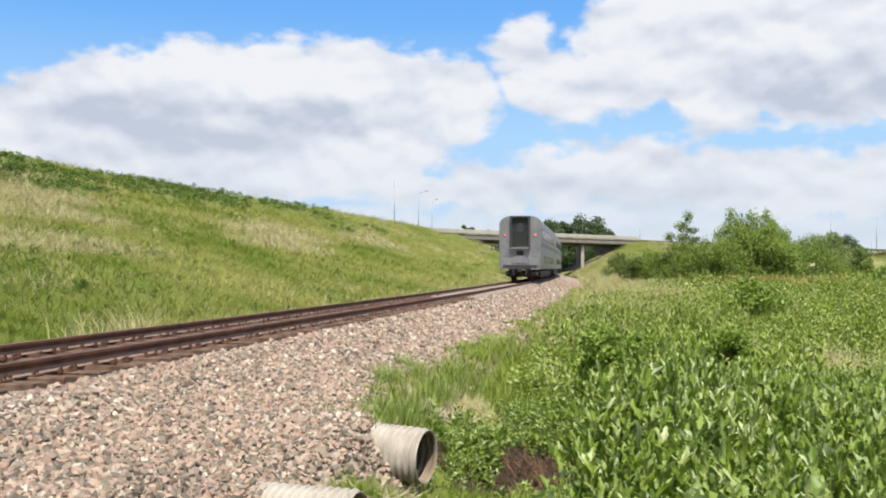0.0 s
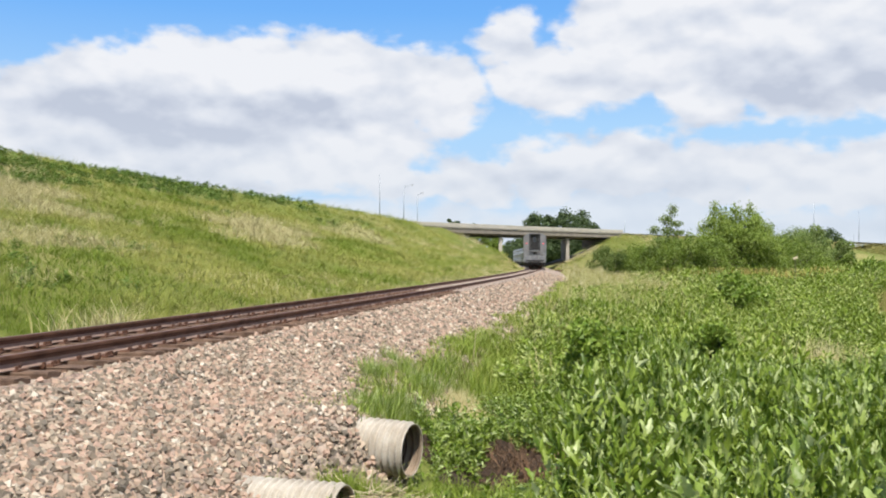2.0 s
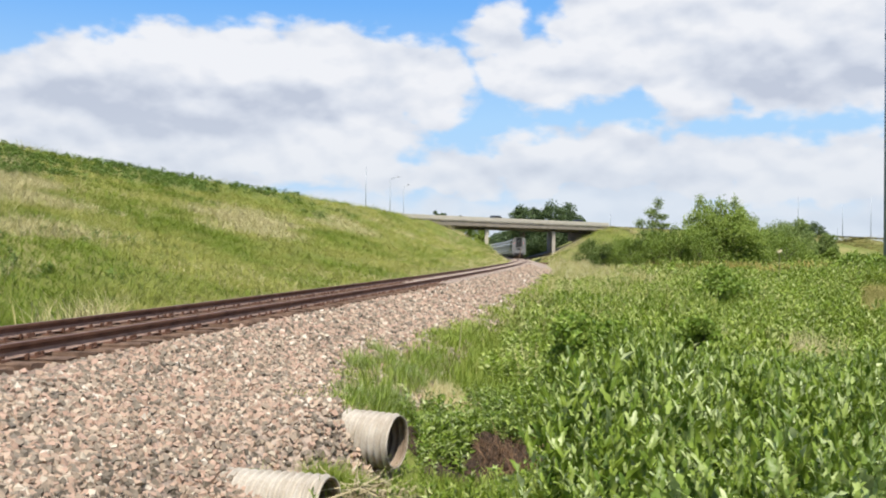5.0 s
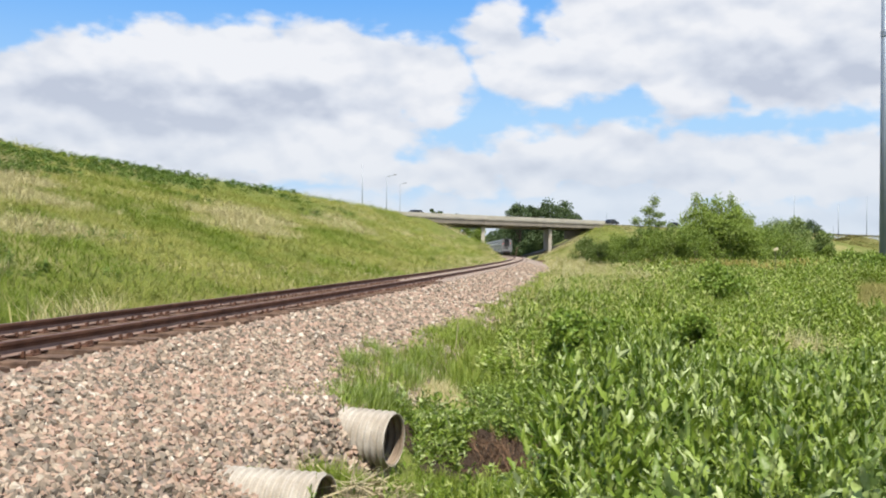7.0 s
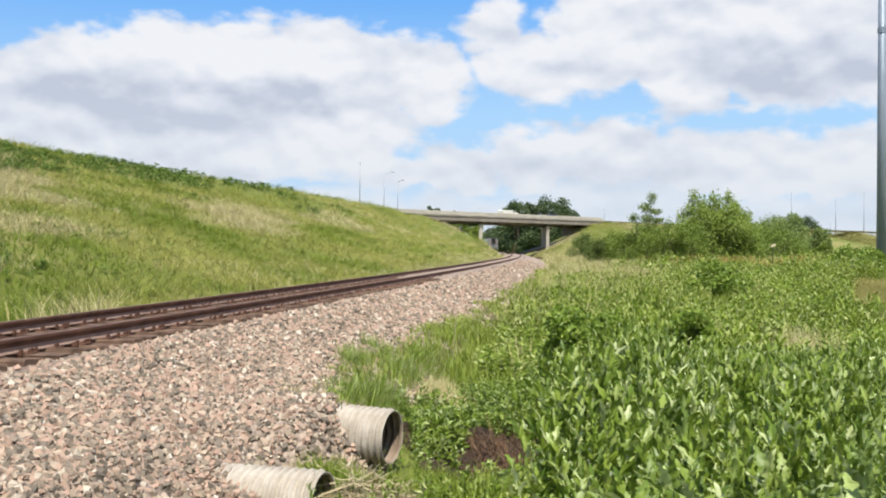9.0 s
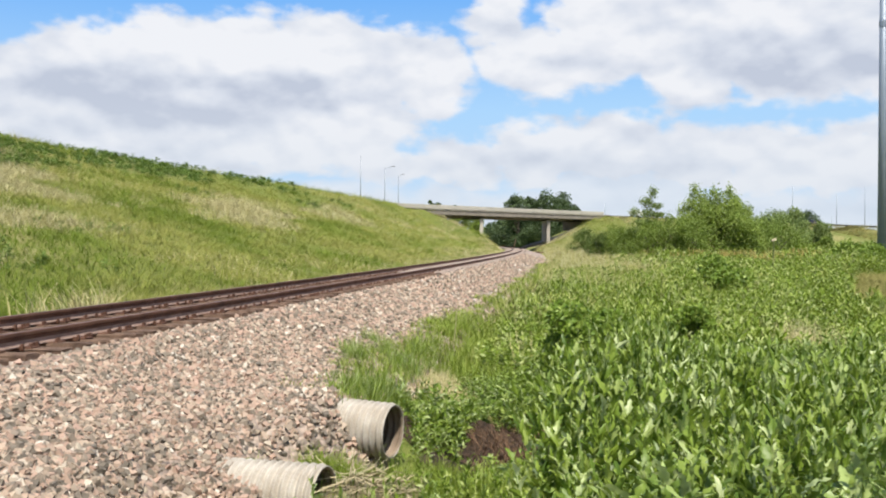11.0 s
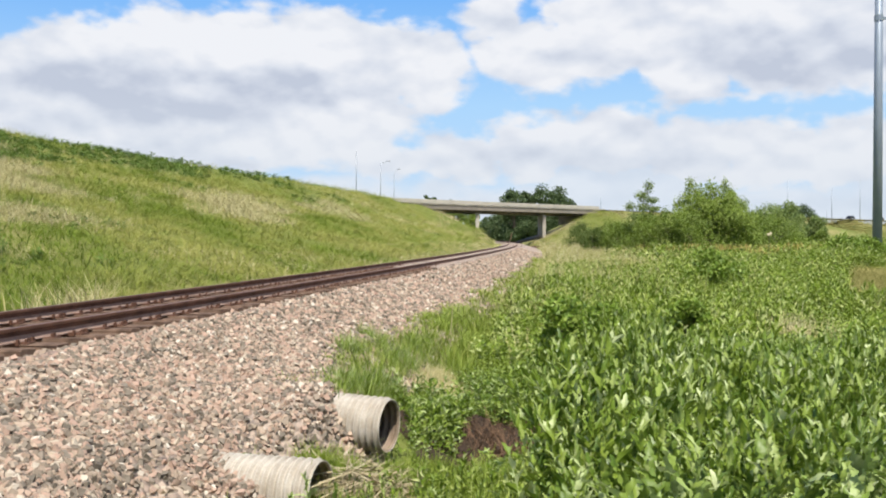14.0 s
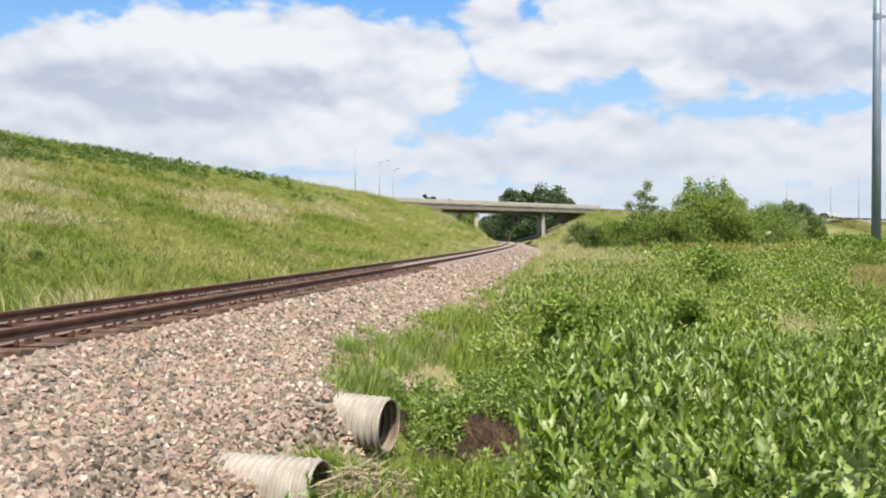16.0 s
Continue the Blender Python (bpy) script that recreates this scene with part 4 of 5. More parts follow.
# ---- plants ----
def leaf_shape(long, wide, cup=0.12, droop=0.25, rows=3):
    """A leaf along +x, folded along its middle rib and drooping to its tip; quads."""
    v, f = [], []
    for i in range(rows + 1):
        t = i / rows
        w = wide * 0.5 * math.sin(math.pi * (0.12 + 0.86 * t) ** 0.85) * (1 + 0.3 * (-1) ** i * (rows > 4)) + 0.002
        z = 0.1 * long * t - droop * long * t * t
        v += [(long * t, -w, z + cup * w), (long * t, 0, z), (long * t, w, z + cup * w)]
    for i in range(rows):
        a = i * 3
        f += [(a, a + 3, a + 4, a + 1), (a + 1, a + 4, a + 5, a + 2)]
    return np.array(v, float), np.array(f)


# a small leaf of two faces, folded along its rib
KITE = (np.array([(0, 0, 0), (0.055, -0.026, 0.012), (0.13, 0, -0.018), (0.055, 0.026, 0.012), (0.06, 0, -0.002)]), np.array([(0, 1, 2, 4), (0, 4, 2, 3)]))


def plant(stems, leaves, high, leaf, lift, spread, seed, top=1.0):
    """A weed: leaves all the way up a few stems, as one pair of arrays."""
    r = np.random.default_rng(seed)
    pairs = []
    for s in range(stems):
        bx, by, h = r.normal(0, spread, 2).tolist() + [high * r.uniform(0.75, 1.05)]
        lx, ly = r.normal(0, 0.12, 2)
        for i in range(leaves):
            t = (i + 0.8) / leaves
            a = i * 2.4 + r.normal(0, 0.35)
            e = lift * (0.35 + 0.75 * t) + r.normal(0, 0.18)
            k = (1.1 - 0.6 * abs(t - 0.5)) * r.uniform(0.8, 1.15) * (1 - (1 - top) * t)
            roll = r.normal(0, 0.6)
            m = Matrix.Rotation(a, 3, "Z") @ Matrix.Rotation(-e, 3, "Y") @ Matrix.Rotation(roll, 3, "X")
            v = leaf[0] * k @ np.array(m).T + (bx + lx * h * t, by + ly * h * t, h * t)
            pairs.append((v, leaf[1]))
        w = 0.008
        stem = np.array([(bx - w, by, 0), (bx + w, by, 0), (bx + lx * h + w * 0.4, by + ly * h, h), (bx + lx * h - w * 0.4, by + ly * h, h)])
        pairs.append((stem, np.array([(0, 1, 2, 3)])))
    return joined(pairs)


def tuft(blades, high, wide, spread, bend, seed):
    r = np.random.default_rng(seed)
    pairs = []
    for i in range(blades):
        a, h = r.uniform(0, 2 * np.pi), high * r.uniform(0.5, 1.1)
        out = bend * r.uniform(0.3, 1.2) * h
        bx, by = r.normal(0, spread, 2)
        c, s = math.cos(a), math.sin(a)
        w = wide * 0.5
        v = [(bx - s * w, by + c * w, 0), (bx + s * w, by - c * w, 0), (bx + c * out * 0.35 + s * w * 0.8, by + s * out * 0.35 - c * w * 0.8, h * 0.6),
             (bx + c * out * 0.35 - s * w * 0.8, by + s * out * 0.35 + c * w * 0.8, h * 0.6), (bx + c * out + s * w * 0.15, by + s * out - c * w * 0.15, h),
             (bx + c * out - s * w * 0.15, by + s * out + c * w * 0.15, h)]
        pairs.append((np.array(v), np.array([(0, 1, 2, 3), (3, 2, 4, 5)])))
    return joined(pairs)


def scatter(name, label, templates, place, size, mat, lean=0.08, category="grass"):
    pick = rng.integers(0, len(templates), len(place))
    pairs = []
    for k, t in enumerate(templates):
        m = pick == k
        if m.any():
            pairs.append(many(t, place[m], spin(m.sum(), lean), np.asarray(size)[m]))
    return tagged(new(name, mesh_np(name, *joined(pairs), mat)), label, category, kind="stuff")


def on_ground(x, y, sink=0.02):
    return np.stack([x, y, ground_z(x, y) - sink], -1)


def in_view(x, y, wide=0.56):
    return np.abs(x) < wide * y + 1.5


def slope_share(x, y):
    """0 at the foot of the slope, 1 at its crest."""
    crest = 36 - (np.clip(y, 70, 190) - 70) * 0.1
    return (-across(x, y) - 4.0) / (crest - 4.0)


def build_slope_grass():
    tufts = [tuft(11, 0.29, 0.014, 0.12, 1.35, s) for s in range(4)]
    dry = [tuft(16, 0.46, 0.009, 0.10, 1.05, 40 + s) for s in range(3)]
    herb = [plant(3, 8, 0.36, KITE, 0.6, 0.1, 80 + s) for s in range(3)]
    green, tan, lush = [], [], []
    for y0, y1, per, k in ((9, 24, 26, 1.0), (24, 48, 10, 1.6), (48, 90, 3.6, 2.6), (90, 215, 0.9, 4.2)):
        n = int((y1 - y0) * 44 * per)
        y, u = rng.uniform(y0, y1, n), -rng.uniform(2.5, 46, n)
        p = on_track(y, u, 0)
        x, y = p[:, 0], p[:, 1]
        m = in_view(x, y) & (beyond_road(x, y) < -0.5) & (across(x, y) < -2.5 - k * 0.95)
        x, y = x[m], y[m]
        r = slope_share(x, y)
        drift = np.sin(x * 0.45 + 1.0 + 0.8 * np.sin(y * 0.11)) + np.sin(y * 0.17 + x * 0.25) + 0.8 * np.sin(x * 0.9 - y * 0.33) + rng.normal(0, 0.32, len(x))
        band = np.exp(-(((r - 0.47) / 0.2) ** 2)) * 2.8 - 1.2
        is_tan = (drift + band > 1.3 + 0.5 * (y > 65) - 0.4 * (y < 50) * (r > 0.3)) & (r > 0.02)
        is_lush = ~is_tan & (drift * 0.9 + (r - 0.54) * 3.4 + 0.5 * (y < 70) > 1.0) & (y < 130)
        keep_tan = rng.random(len(x)) < 0.75
        h = k**0.2 * rng.uniform(0.6, 1.35, len(x))
        h = h * np.where(y < 48, 0.8, 1.0)
        rows = np.stack([x, y, np.full(len(x), k), h], -1)
        green.append(rows[~is_tan & ~is_lush])
        tan.append(rows[is_tan & keep_tan])
        lush.append(rows[is_lush & (rng.random(len(x)) < 0.5)])
    for name, label, shapes, rows, mat in (("slope_grass", "green and straw-coloured rough grass on the slope", tufts, green, M_GRASS),
                                           ("dry_tussocks", "pale dry grass drifts lying among the green", dry, tan, M_DRY),
                                           ("slope_herbs", "dark green leafy herbs near the crest of the slope", herb, lush, M_CREST)):
        q = np.concatenate(rows)
        scatter(name, label, shapes, on_ground(q[:, 0], q[:, 1]), np.stack([q[:, 2], q[:, 2], q[:, 3]], -1), mat, 0.12)
    # short dry growth along the foot of the slope
    n = 4200
    y, u = rng.uniform(30, 200, n), -rng.uniform(2.5, 7.5, n)
    p = on_track(y, u, 0)
    low = [tuft(8, 0.24, 0.02, 0.12, 0.8, 240 + s) for s in range(3)]
    is_dry = rng.random(n) < 0.5
    for pick, label, mat in ((is_dry, "short straw-coloured growth at the foot of the slope", M_DRY), (~is_dry, "short green growth at the foot of the slope", M_GRASS)):
        k = 1.0 + y[pick] / 90
        scatter("foot_grass", label, low, on_ground(p[pick, 0], p[pick, 1]), np.stack([k, k, rng.uniform(0.7, 1.3, len(k))], -1), mat, 0.1)
    # one pale tussock at the foot of the slope
    x, y = rng.normal(-6.75, 0.3, 22), rng.normal(17.4, 0.3, 22)
    scatter("dry_tussock", "pale dry grass tussock behind the rails", dry, on_ground(x, y), rng.uniform(1.3, 1.9, 22), M_DRY, 0.15)
    # bank at the other end of the bridge
    n = 5200
    y, u = rng.uniform(120, 245, n), rng.uniform(5.5, 48, n)
    p = on_track(y, u, 0)
    x, y = p[:, 0], p[:, 1]
    m = (beyond_road(x, y) < -0.5) & (ground_z(x, y) > -0.9)
    x, y = x[m], y[m]
    tan = np.sin(x * 0.3) + np.sin(y * 0.21) + rng.normal(0, 0.7, len(x)) > 0.5
    for name, label, shapes, pick, mat in (("bank_grass", "green grass on the road bank", tufts, ~tan, M_GRASS), ("bank_straw", "straw-coloured grass on the road bank", dry, tan, M_DRY)):
        scatter(name, label, shapes, on_ground(x[pick], y[pick]), np.full((pick.sum(), 3), (4.0, 4.0, 1.6)), mat)
    n = 2600
    d, s = rng.uniform(-26, -0.5, n), rng.uniform(70, 330, n)
    x, y = ROAD_AT[0] + s * ROAD_WAY[0] - d * ROAD_WAY[1], ROAD_AT[1] + s * ROAD_WAY[1] + d * ROAD_WAY[0]
    scatter("bank_straw", "straw-coloured grass on the far road bank", dry, on_ground(x, y), np.full((n, 3), (7.0, 7.0, 1.6)), M_OCHRE)


def build_weeds():
    broad, wavy = leaf_shape(0.17, 0.054, 0.45, 0.25, 5), leaf_shape(0.16, 0.060, 0.5, 0.4, 5)
    tall = [plant(2, 19, 0.98, (broad, wavy)[s % 2], (1.35, 1.15)[s % 2], 0.10, s, 0.8) for s in range(6)]
    herb = [plant(3, 11, 0.75, KITE, 1.0, 0.11, 20 + s) for s in range(5)]
    weed = [plant(2, 13, 0.75, (KITE[0] * 1.25, KITE[1]), 0.8, 0.13, 50 + s) for s in range(5)]
    g = [tuft(14, 0.42, 0.010, 0.07, 0.45, 60 + s) for s in range(4)]

    def patch(n, y0, y1, keep, a=-0.25, b=0.54):
        y = np.sqrt(rng.uniform(y0 * y0, y1 * y1, n))
        x = rng.uniform(a, b, n) * y
        m = keep(x, y, across(x, y))
        return x[m], y[m]

    def ditch(x, y):
        return ((x - 0.7) / 1.02) ** 2 + ((y - 11.2) / 0.95) ** 2 < 1

    def bare(x, y):
        return ((x + 0.12) / 0.45) ** 2 + ((y - 14.4) / 0.7) ** 2 < 1

    def mown(x, y):
        return (y > 25.5) & (y < 55) & (x > y * (0.432 + 0.006 * np.sin(y * 0.9)))

    # the bold broad-leaved stand in front; its first rows are single plants
    x, y = patch(2300, 3.1, 12, lambda x, y, u: ~ditch(x, y) & (x > 0.125 * y) & ~in_stand(x, y))
    size = rng.uniform(0.6, 1.15, len(x)) * (1 + 0.25 * waves(x * 4, y * 3))
    pale = rng.random(len(x)) < 0.2
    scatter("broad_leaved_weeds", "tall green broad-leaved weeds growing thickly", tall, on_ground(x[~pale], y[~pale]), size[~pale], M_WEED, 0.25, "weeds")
    spire = [plant(1, 17, 1.02, (broad, wavy)[s % 2], 1.5, 0.04, 300 + s, 0.7) for s in range(4)]
    scatter("pale_weeds", "pale grey-green weed spires among the darker weeds", spire, on_ground(x[pale], y[pale]), size[pale], M_PALE_WEED, 0.15, "weeds")
    # small-leaved herbs round the ditch, thicker and higher in one mound
    x, y = patch(4900, 8.8, 16.5, lambda x, y, u: ~ditch(x, y) & ~bare(x, y) & (u > 4.9 + 0.4 * np.sin(y * 1.3)) & ~((u < 5.6) & (y < 10.4)) & ~((np.abs(x + 0.1) < 0.42) & (y > 12.5) & (y < 14.5)))
    mound = np.exp(-((x - 1.9) ** 2) / 2.2 - (y - 13.6) ** 2 / 2.5)
    low = np.clip((u_right(x, y) - 5.0) / 2.6, 0.35, 1.0)
    low = low * np.where((x < 1.3) & (y < 10.6), 0.3, 1.0)
    low = low * np.where((x < 0.45) & (y > 11.6) & (y < 14), 0.5, 1.0)
    h = rng.uniform(0.7, 1.1, len(x)) * low * (0.8 + 0.95 * mound + 0.3 * waves(x * 3, y * 2.6))
    scatter("leafy_herbs", "mixed small-leaved green herbs round the ditch", herb, on_ground(x, y), np.stack([np.full(len(x), 0.95), np.full(len(x), 0.95), h], -1), M_WEED, 0.15, "weeds")
    x, y = rng.uniform(-0.5, 0.6, 260), rng.uniform(10.4, 12.7, 260)
    m = (x - 0.16 * (y - 10.4) < 0.0) & ((y > 11.0) | (x < -0.2)) & ~bare(x, y) & (waves(x * 11, y * 7) > -0.45)
    scatter("bank_herbs", "low leafy herbs hanging over the culvert ditch", weed, on_ground(x[m], y[m]), rng.uniform(0.4, 0.75, m.sum()), M_WEED, 0.3, "weeds")
    for y0, y1, n, k in ((16, 34, 9000, 1.05), (34, 62, 6000, 1.7), (62, 118, 4200, 2.9)):
        x, y = patch(n, y0, y1, lambda x, y, u: (u > 5.0) & ~mown(x, y) & (((x - 6.9) / 0.4) ** 2 + ((y - 18) / 0.7) ** 2 > 1) & (waves(x * 126 / (14 + y0) + 3, y * 78 / (14 + y0)) > -0.8 + 0.3 * rng.normal(size=len(x))))
        q = 30 / (14 + y0)
        h0 = waves(x * 4.2 * q + 3, y * 2.6 * q) + 0.7 * waves(x * 1.7 * q, y * 1.1 * q + 2)
        rise = np.clip((y - 30) / 60, 0, 1) * np.clip((u_right(x, y) - 7) / 6, 0, 1)
        h = rng.uniform(0.7, 1.15, len(x)) * np.clip(1 + 0.55 * h0, 0.4, 1.9) / k**0.25 * (1.0 + 1.6 * rise)
        scatter("meadow_weeds", "dense green meadow weeds of uneven height", weed, on_ground(x, y), np.stack([np.full(len(x), k), np.full(len(x), k), h], -1), M_WEED_FAR, 0.05, "weeds")
    mixed = [tuft(10, 0.8, 0.016, 0.10, 0.35, 230 + k) for k in range(3)]
    x, y = patch(2600, 17, 60, lambda x, y, u: (u > 6) & ~mown(x, y) & (waves(x * 2.2 + 9, y * 1.4) > -0.1))
    k = 0.8 + y / 30
    scatter("meadow_grass", "tall bright grass standing among the weeds", mixed, on_ground(x, y), np.stack([k, k, rng.uniform(0.9, 1.5, len(k))], -1), M_LUSH, 0.1)
    # tall straw-coloured grass between the gravel and the meadow
    n = 11000
    y, u = 17 + 125 * rng.random(n) ** 1.3, rng.uniform(4.6, 19, n)
    m = rng.random(n) < np.exp(-(((u - 5.5 - y * 0.05) / (1.3 + y * 0.045)) ** 2)) * np.clip((y - 16) / 25, 0.05, 1)
    p = on_track(y[m], u[m], 0)
    k = 0.9 + p[:, 1] / 38
    straw = [tuft(14, 0.62, 0.010, 0.08, 0.4, 140 + s) for s in range(4)]
    size = np.stack([k, k, rng.uniform(0.8, 1.5, len(k)) * (1 + p[:, 1] / 160)], -1)
    dry = rng.random(len(k)) < np.clip(0.35 + p[:, 1] / 260, 0, 0.65)
    for pick, label, mat in ((dry, "tall straw-coloured seeding grass beside the gravel", M_DRY), (~dry, "tall yellow-green grass beside the gravel", M_GRASS)):
        scatter("tall_grass", label, straw, on_ground(p[pick, 0], p[pick, 1]), size[pick], mat, 0.1)
    # a short yellowing patch where the weeds stop
    x, y = patch(5200, 25.5, 55, lambda x, y, u: mown(x, y), 0.42, 0.6)
    scatter("yellowing_grass", "short yellowing grass patch in the meadow", straw, on_ground(x, y), np.stack([y / 22, y / 22, rng.uniform(0.35, 0.7, len(y))], -1), M_OCHRE, 0.2)
    x, y = rng.normal(6.9, 0.28, 60), rng.normal(18, 0.5, 60)
    scatter("straw_tuft", "pale dry tuft standing in the weeds", straw, on_ground(x, y), rng.uniform(0.8, 1.4, 60), M_DRY, 0.1)
    # ochre seed heads over the far meadow
    x, y = patch(1200, 55, 100, lambda x, y, u: (u > 12) & (np.sin(x * 0.35) + np.sin(y * 0.12 + x * 0.2) > 0.5))
    p = on_ground(x, y)
    p[:, 2] += rng.uniform(0.9, 1.5, len(x))
    scatter("seed_heads", "ochre dock seed heads above the meadow", [tuft(7, 0.3, 0.05, 0.3, 0.5, 180)], p, rng.uniform(0.8, 1.3, len(x)), M_FLOWER, 0.1, "weeds")
    # verge grass at the foot of the ballast, and loose clumps out on the gravel
    n = 9300
    y, u = 7.0 + 70 * rng.random(n) ** 1.6, rng.uniform(3.4, 6.6, n)
    edge = 4.35 + 0.3 * np.sin(y * 0.8) + 0.25 * np.sin(y * 2.1) - 0.75 * np.exp(-((y - 18) / 6.5) ** 2) + 0.2 * np.clip((9 - y) / 2, 0, 1)
    loose = (np.sin(y * 5.3 + u * 3) + np.sin(u * 7.1 - y * 3.1) > 0.7) & (u > edge - 0.7) & (y > 8.6)
    m = ((u > edge) | loose) & ~((y > 9.3) & (y < 10.2) & (u > 4.45) & (u < 5.4)) & ~((y > 7.5) & (y < 8.6) & (u < 5.0))
    p = on_track(y[m], u[m], 0)
    m2 = ~ditch(p[:, 0], p[:, 1]) & ~bare(p[:, 0], p[:, 1]) & ~((p[:, 1] > 10.2) & (p[:, 1] < 14.2) & (p[:, 0] > -0.6)) & ((p[:, 1] > 14.5) | (rng.random(len(p)) < 0.3))
    p, u, y = p[m2], u[m][m2], y[m][m2]
    z = np.maximum(ground_z(p[:, 0], p[:, 1]), np.where(u < 4.9, bed_z(u, y), -9)) - 0.02
    k = 0.75 + p[:, 1] / 40
    h = rng.uniform(0.45, 1.0, len(k)) * np.clip((u - 2.8) / 1.6, 0.4, 1.0) * np.where((p[:, 1] > 8.8) & (p[:, 1] < 10.8), 0.5, 1.0)
    scatter("verge_grass", "bright green verge grass along the gravel", g, np.stack([p[:, 0], p[:, 1], z], -1), np.stack([k, k, h], -1), M_LUSH)
    # close tufts out on the gravel, and some below the farther pipe
    c = np.stack([rng.uniform(11.5, 18.0, 22), rng.uniform(3.4, 4.5, 22)], -1)
    q = np.repeat(c, 26, 0) + rng.normal(0, 0.11, (len(c) * 26, 2))
    p = on_track(q[:, 0], q[:, 1], 0)
    p[:, 2] = np.maximum(ground_z(p[:, 0], p[:, 1]), bed_z(q[:, 1], q[:, 0])) - 0.02
    scatter("gravel_tufts", "close green grass tufts growing out of the gravel", g, p, rng.uniform(0.3, 0.75, len(p)), M_WEED, 0.3)
    # bright grass round the pipe mouths
    for n, x0, x1, y0, y1, h0, h1 in ((170, -0.72, 0.05, 9.0, 9.7, 0.3, 0.6), (260, -1.3, -0.75, 8.75, 9.4, 0.32, 0.6)):
        x, y = rng.uniform(x0, x1, n), rng.uniform(y0, y1, n)
        u = across(x, y)
        z = np.maximum(ground_z(x, y), np.where(u < 4.9, bed_z(u, y), -9)) - 0.02
        scatter("verge_grass", "bright grass round the culvert mouth", g, np.stack([x, y, z], -1), rng.uniform(h0, h1, n) * 1.6, M_LUSH, 0.25)
    # low grass and seedlings in front of the ditch
    x, y = patch(900, 6.4, 9.0, lambda x, y, u: (u > 4.9) & (x < 0.16 * y) & ~ditch(x, y) & ~((np.abs(x + 0.7) < 0.4) & (np.abs(y - 8.1) < 0.35)))
    scatter("verge_grass", "short grass in front of the culvert ditch", g, on_ground(x, y), rng.uniform(0.5, 0.95, len(x)), M_LUSH, 0.15)
    x, y = patch(260, 6.4, 8.8, lambda x, y, u: (u > 5.0) & (x < 0.16 * y) & ~ditch(x, y))
    scatter("seedlings", "young leafy weeds in front of the culvert ditch", herb, on_ground(x, y), rng.uniform(0.35, 0.7, len(x)), M_WEED_FAR, 0.2, "weeds")
    # dead stalks and straw in the ditch
    x, y = patch(1100, 9.5, 12.4, lambda x, y, u: ditch(x, y) & (y > 10.4) & (waves(x * 9, y * 9) > -0.1))
    scatter("dead_stalks", "dead red-brown stalks in the ditch", [tuft(10, 0.5, 0.012, 0.08, 0.6, 200 + s) for s in range(3)], on_ground(x, y, -0.05), rng.uniform(0.3, 1.0, len(x)), M_TWIG, 0.55)
    x, y = rng.normal(-0.12, 0.34, 240), rng.normal(14.3, 0.5, 240)
    scatter("dry_tufts", "short dry tufts on the bare earth", g, on_ground(x, y, -0.03), rng.uniform(0.25, 0.6, 240), M_DRY, 0.5)
    n = 90
    p = np.stack([rng.normal(-0.72, 0.2, n), rng.normal(8.25, 0.13, n), np.zeros(n)], -1)
    p[:, 2] = ground_z(p[:, 0], p[:, 1]) + rng.uniform(0.0, 0.24, n)
    turn = spin(n, 0.0) @ np.array([[0, 0, 1], [0, 1, 0], [-1, 0, 0]], float)[None]
    scatter_flat("fallen_straw", "flattened dry straw at the pipe's mouth", tuft(12, 0.6, 0.012, 0.05, 0.25, 210), p, turn, M_STRAW)


def build_soil():
    """Bare ground: the dark brown ditch below the pipes and a dry crumbling bank."""
    for name, label, cx, cy, rx, ry, lift, mat in (("ditch_soil", "dark brown earth in the culvert ditch", 0.6, 11.25, 1.3, 1.2, 0.09, M_SOIL),
                                                   ("bare_earth", "dry pale brown earth with crumbs of stone", -0.1, 14.3, 0.36, 0.55, 0.06, M_EARTH)):
        v = [(cx, cy)]
        rings, seg = 7, 26
        for i in range(1, rings + 1):
            for j in range(seg):
                a = 2 * math.pi * j / seg
                k = (i - 0.95) / (rings - 0.95) * (1 + 0.18 * math.sin(3 * a + 1) + 0.1 * math.sin(5 * a))
                v.append((cx + rx * k * math.cos(a), cy + ry * k * math.sin(a)))
        v = np.array(v)
        u = across(v[:, 0], v[:, 1])
        z = np.maximum(ground_z(v[:, 0], v[:, 1]), np.where(u < 4.9, bed_z(u, v[:, 1]), -9)) + lift + 0.035 * rng.normal(size=len(v))
        z[-seg:] -= lift + 0.08
        quads = [(1 + (i - 1) * seg + j, 1 + i * seg + j, 1 + i * seg + (j + 1) % seg, 1 + (i - 1) * seg + (j + 1) % seg) for i in range(1, rings) for j in range(seg)]
        tagged(new(name, mesh_np(name, np.column_stack([v, z]), quads, mat, True)), label, "soil", kind="structure")


def scatter_flat(name, label, template, place, turn, mat):
    v, f = many(template, place, turn, rng.uniform(0.6, 1.1, len(place)))
    tagged(new(name, mesh_np(name, v, f, mat)), label, "straw", kind="stuff")


def u_right(x, y):
    return across(x, y)


def in_stand(x, y):
    """The first rows of the broad-leaved stand, built plant by plant."""
    return (y > 3.6) & (y < 5.6) & (x > 0.125 * y) & (x < 0.56 * y)


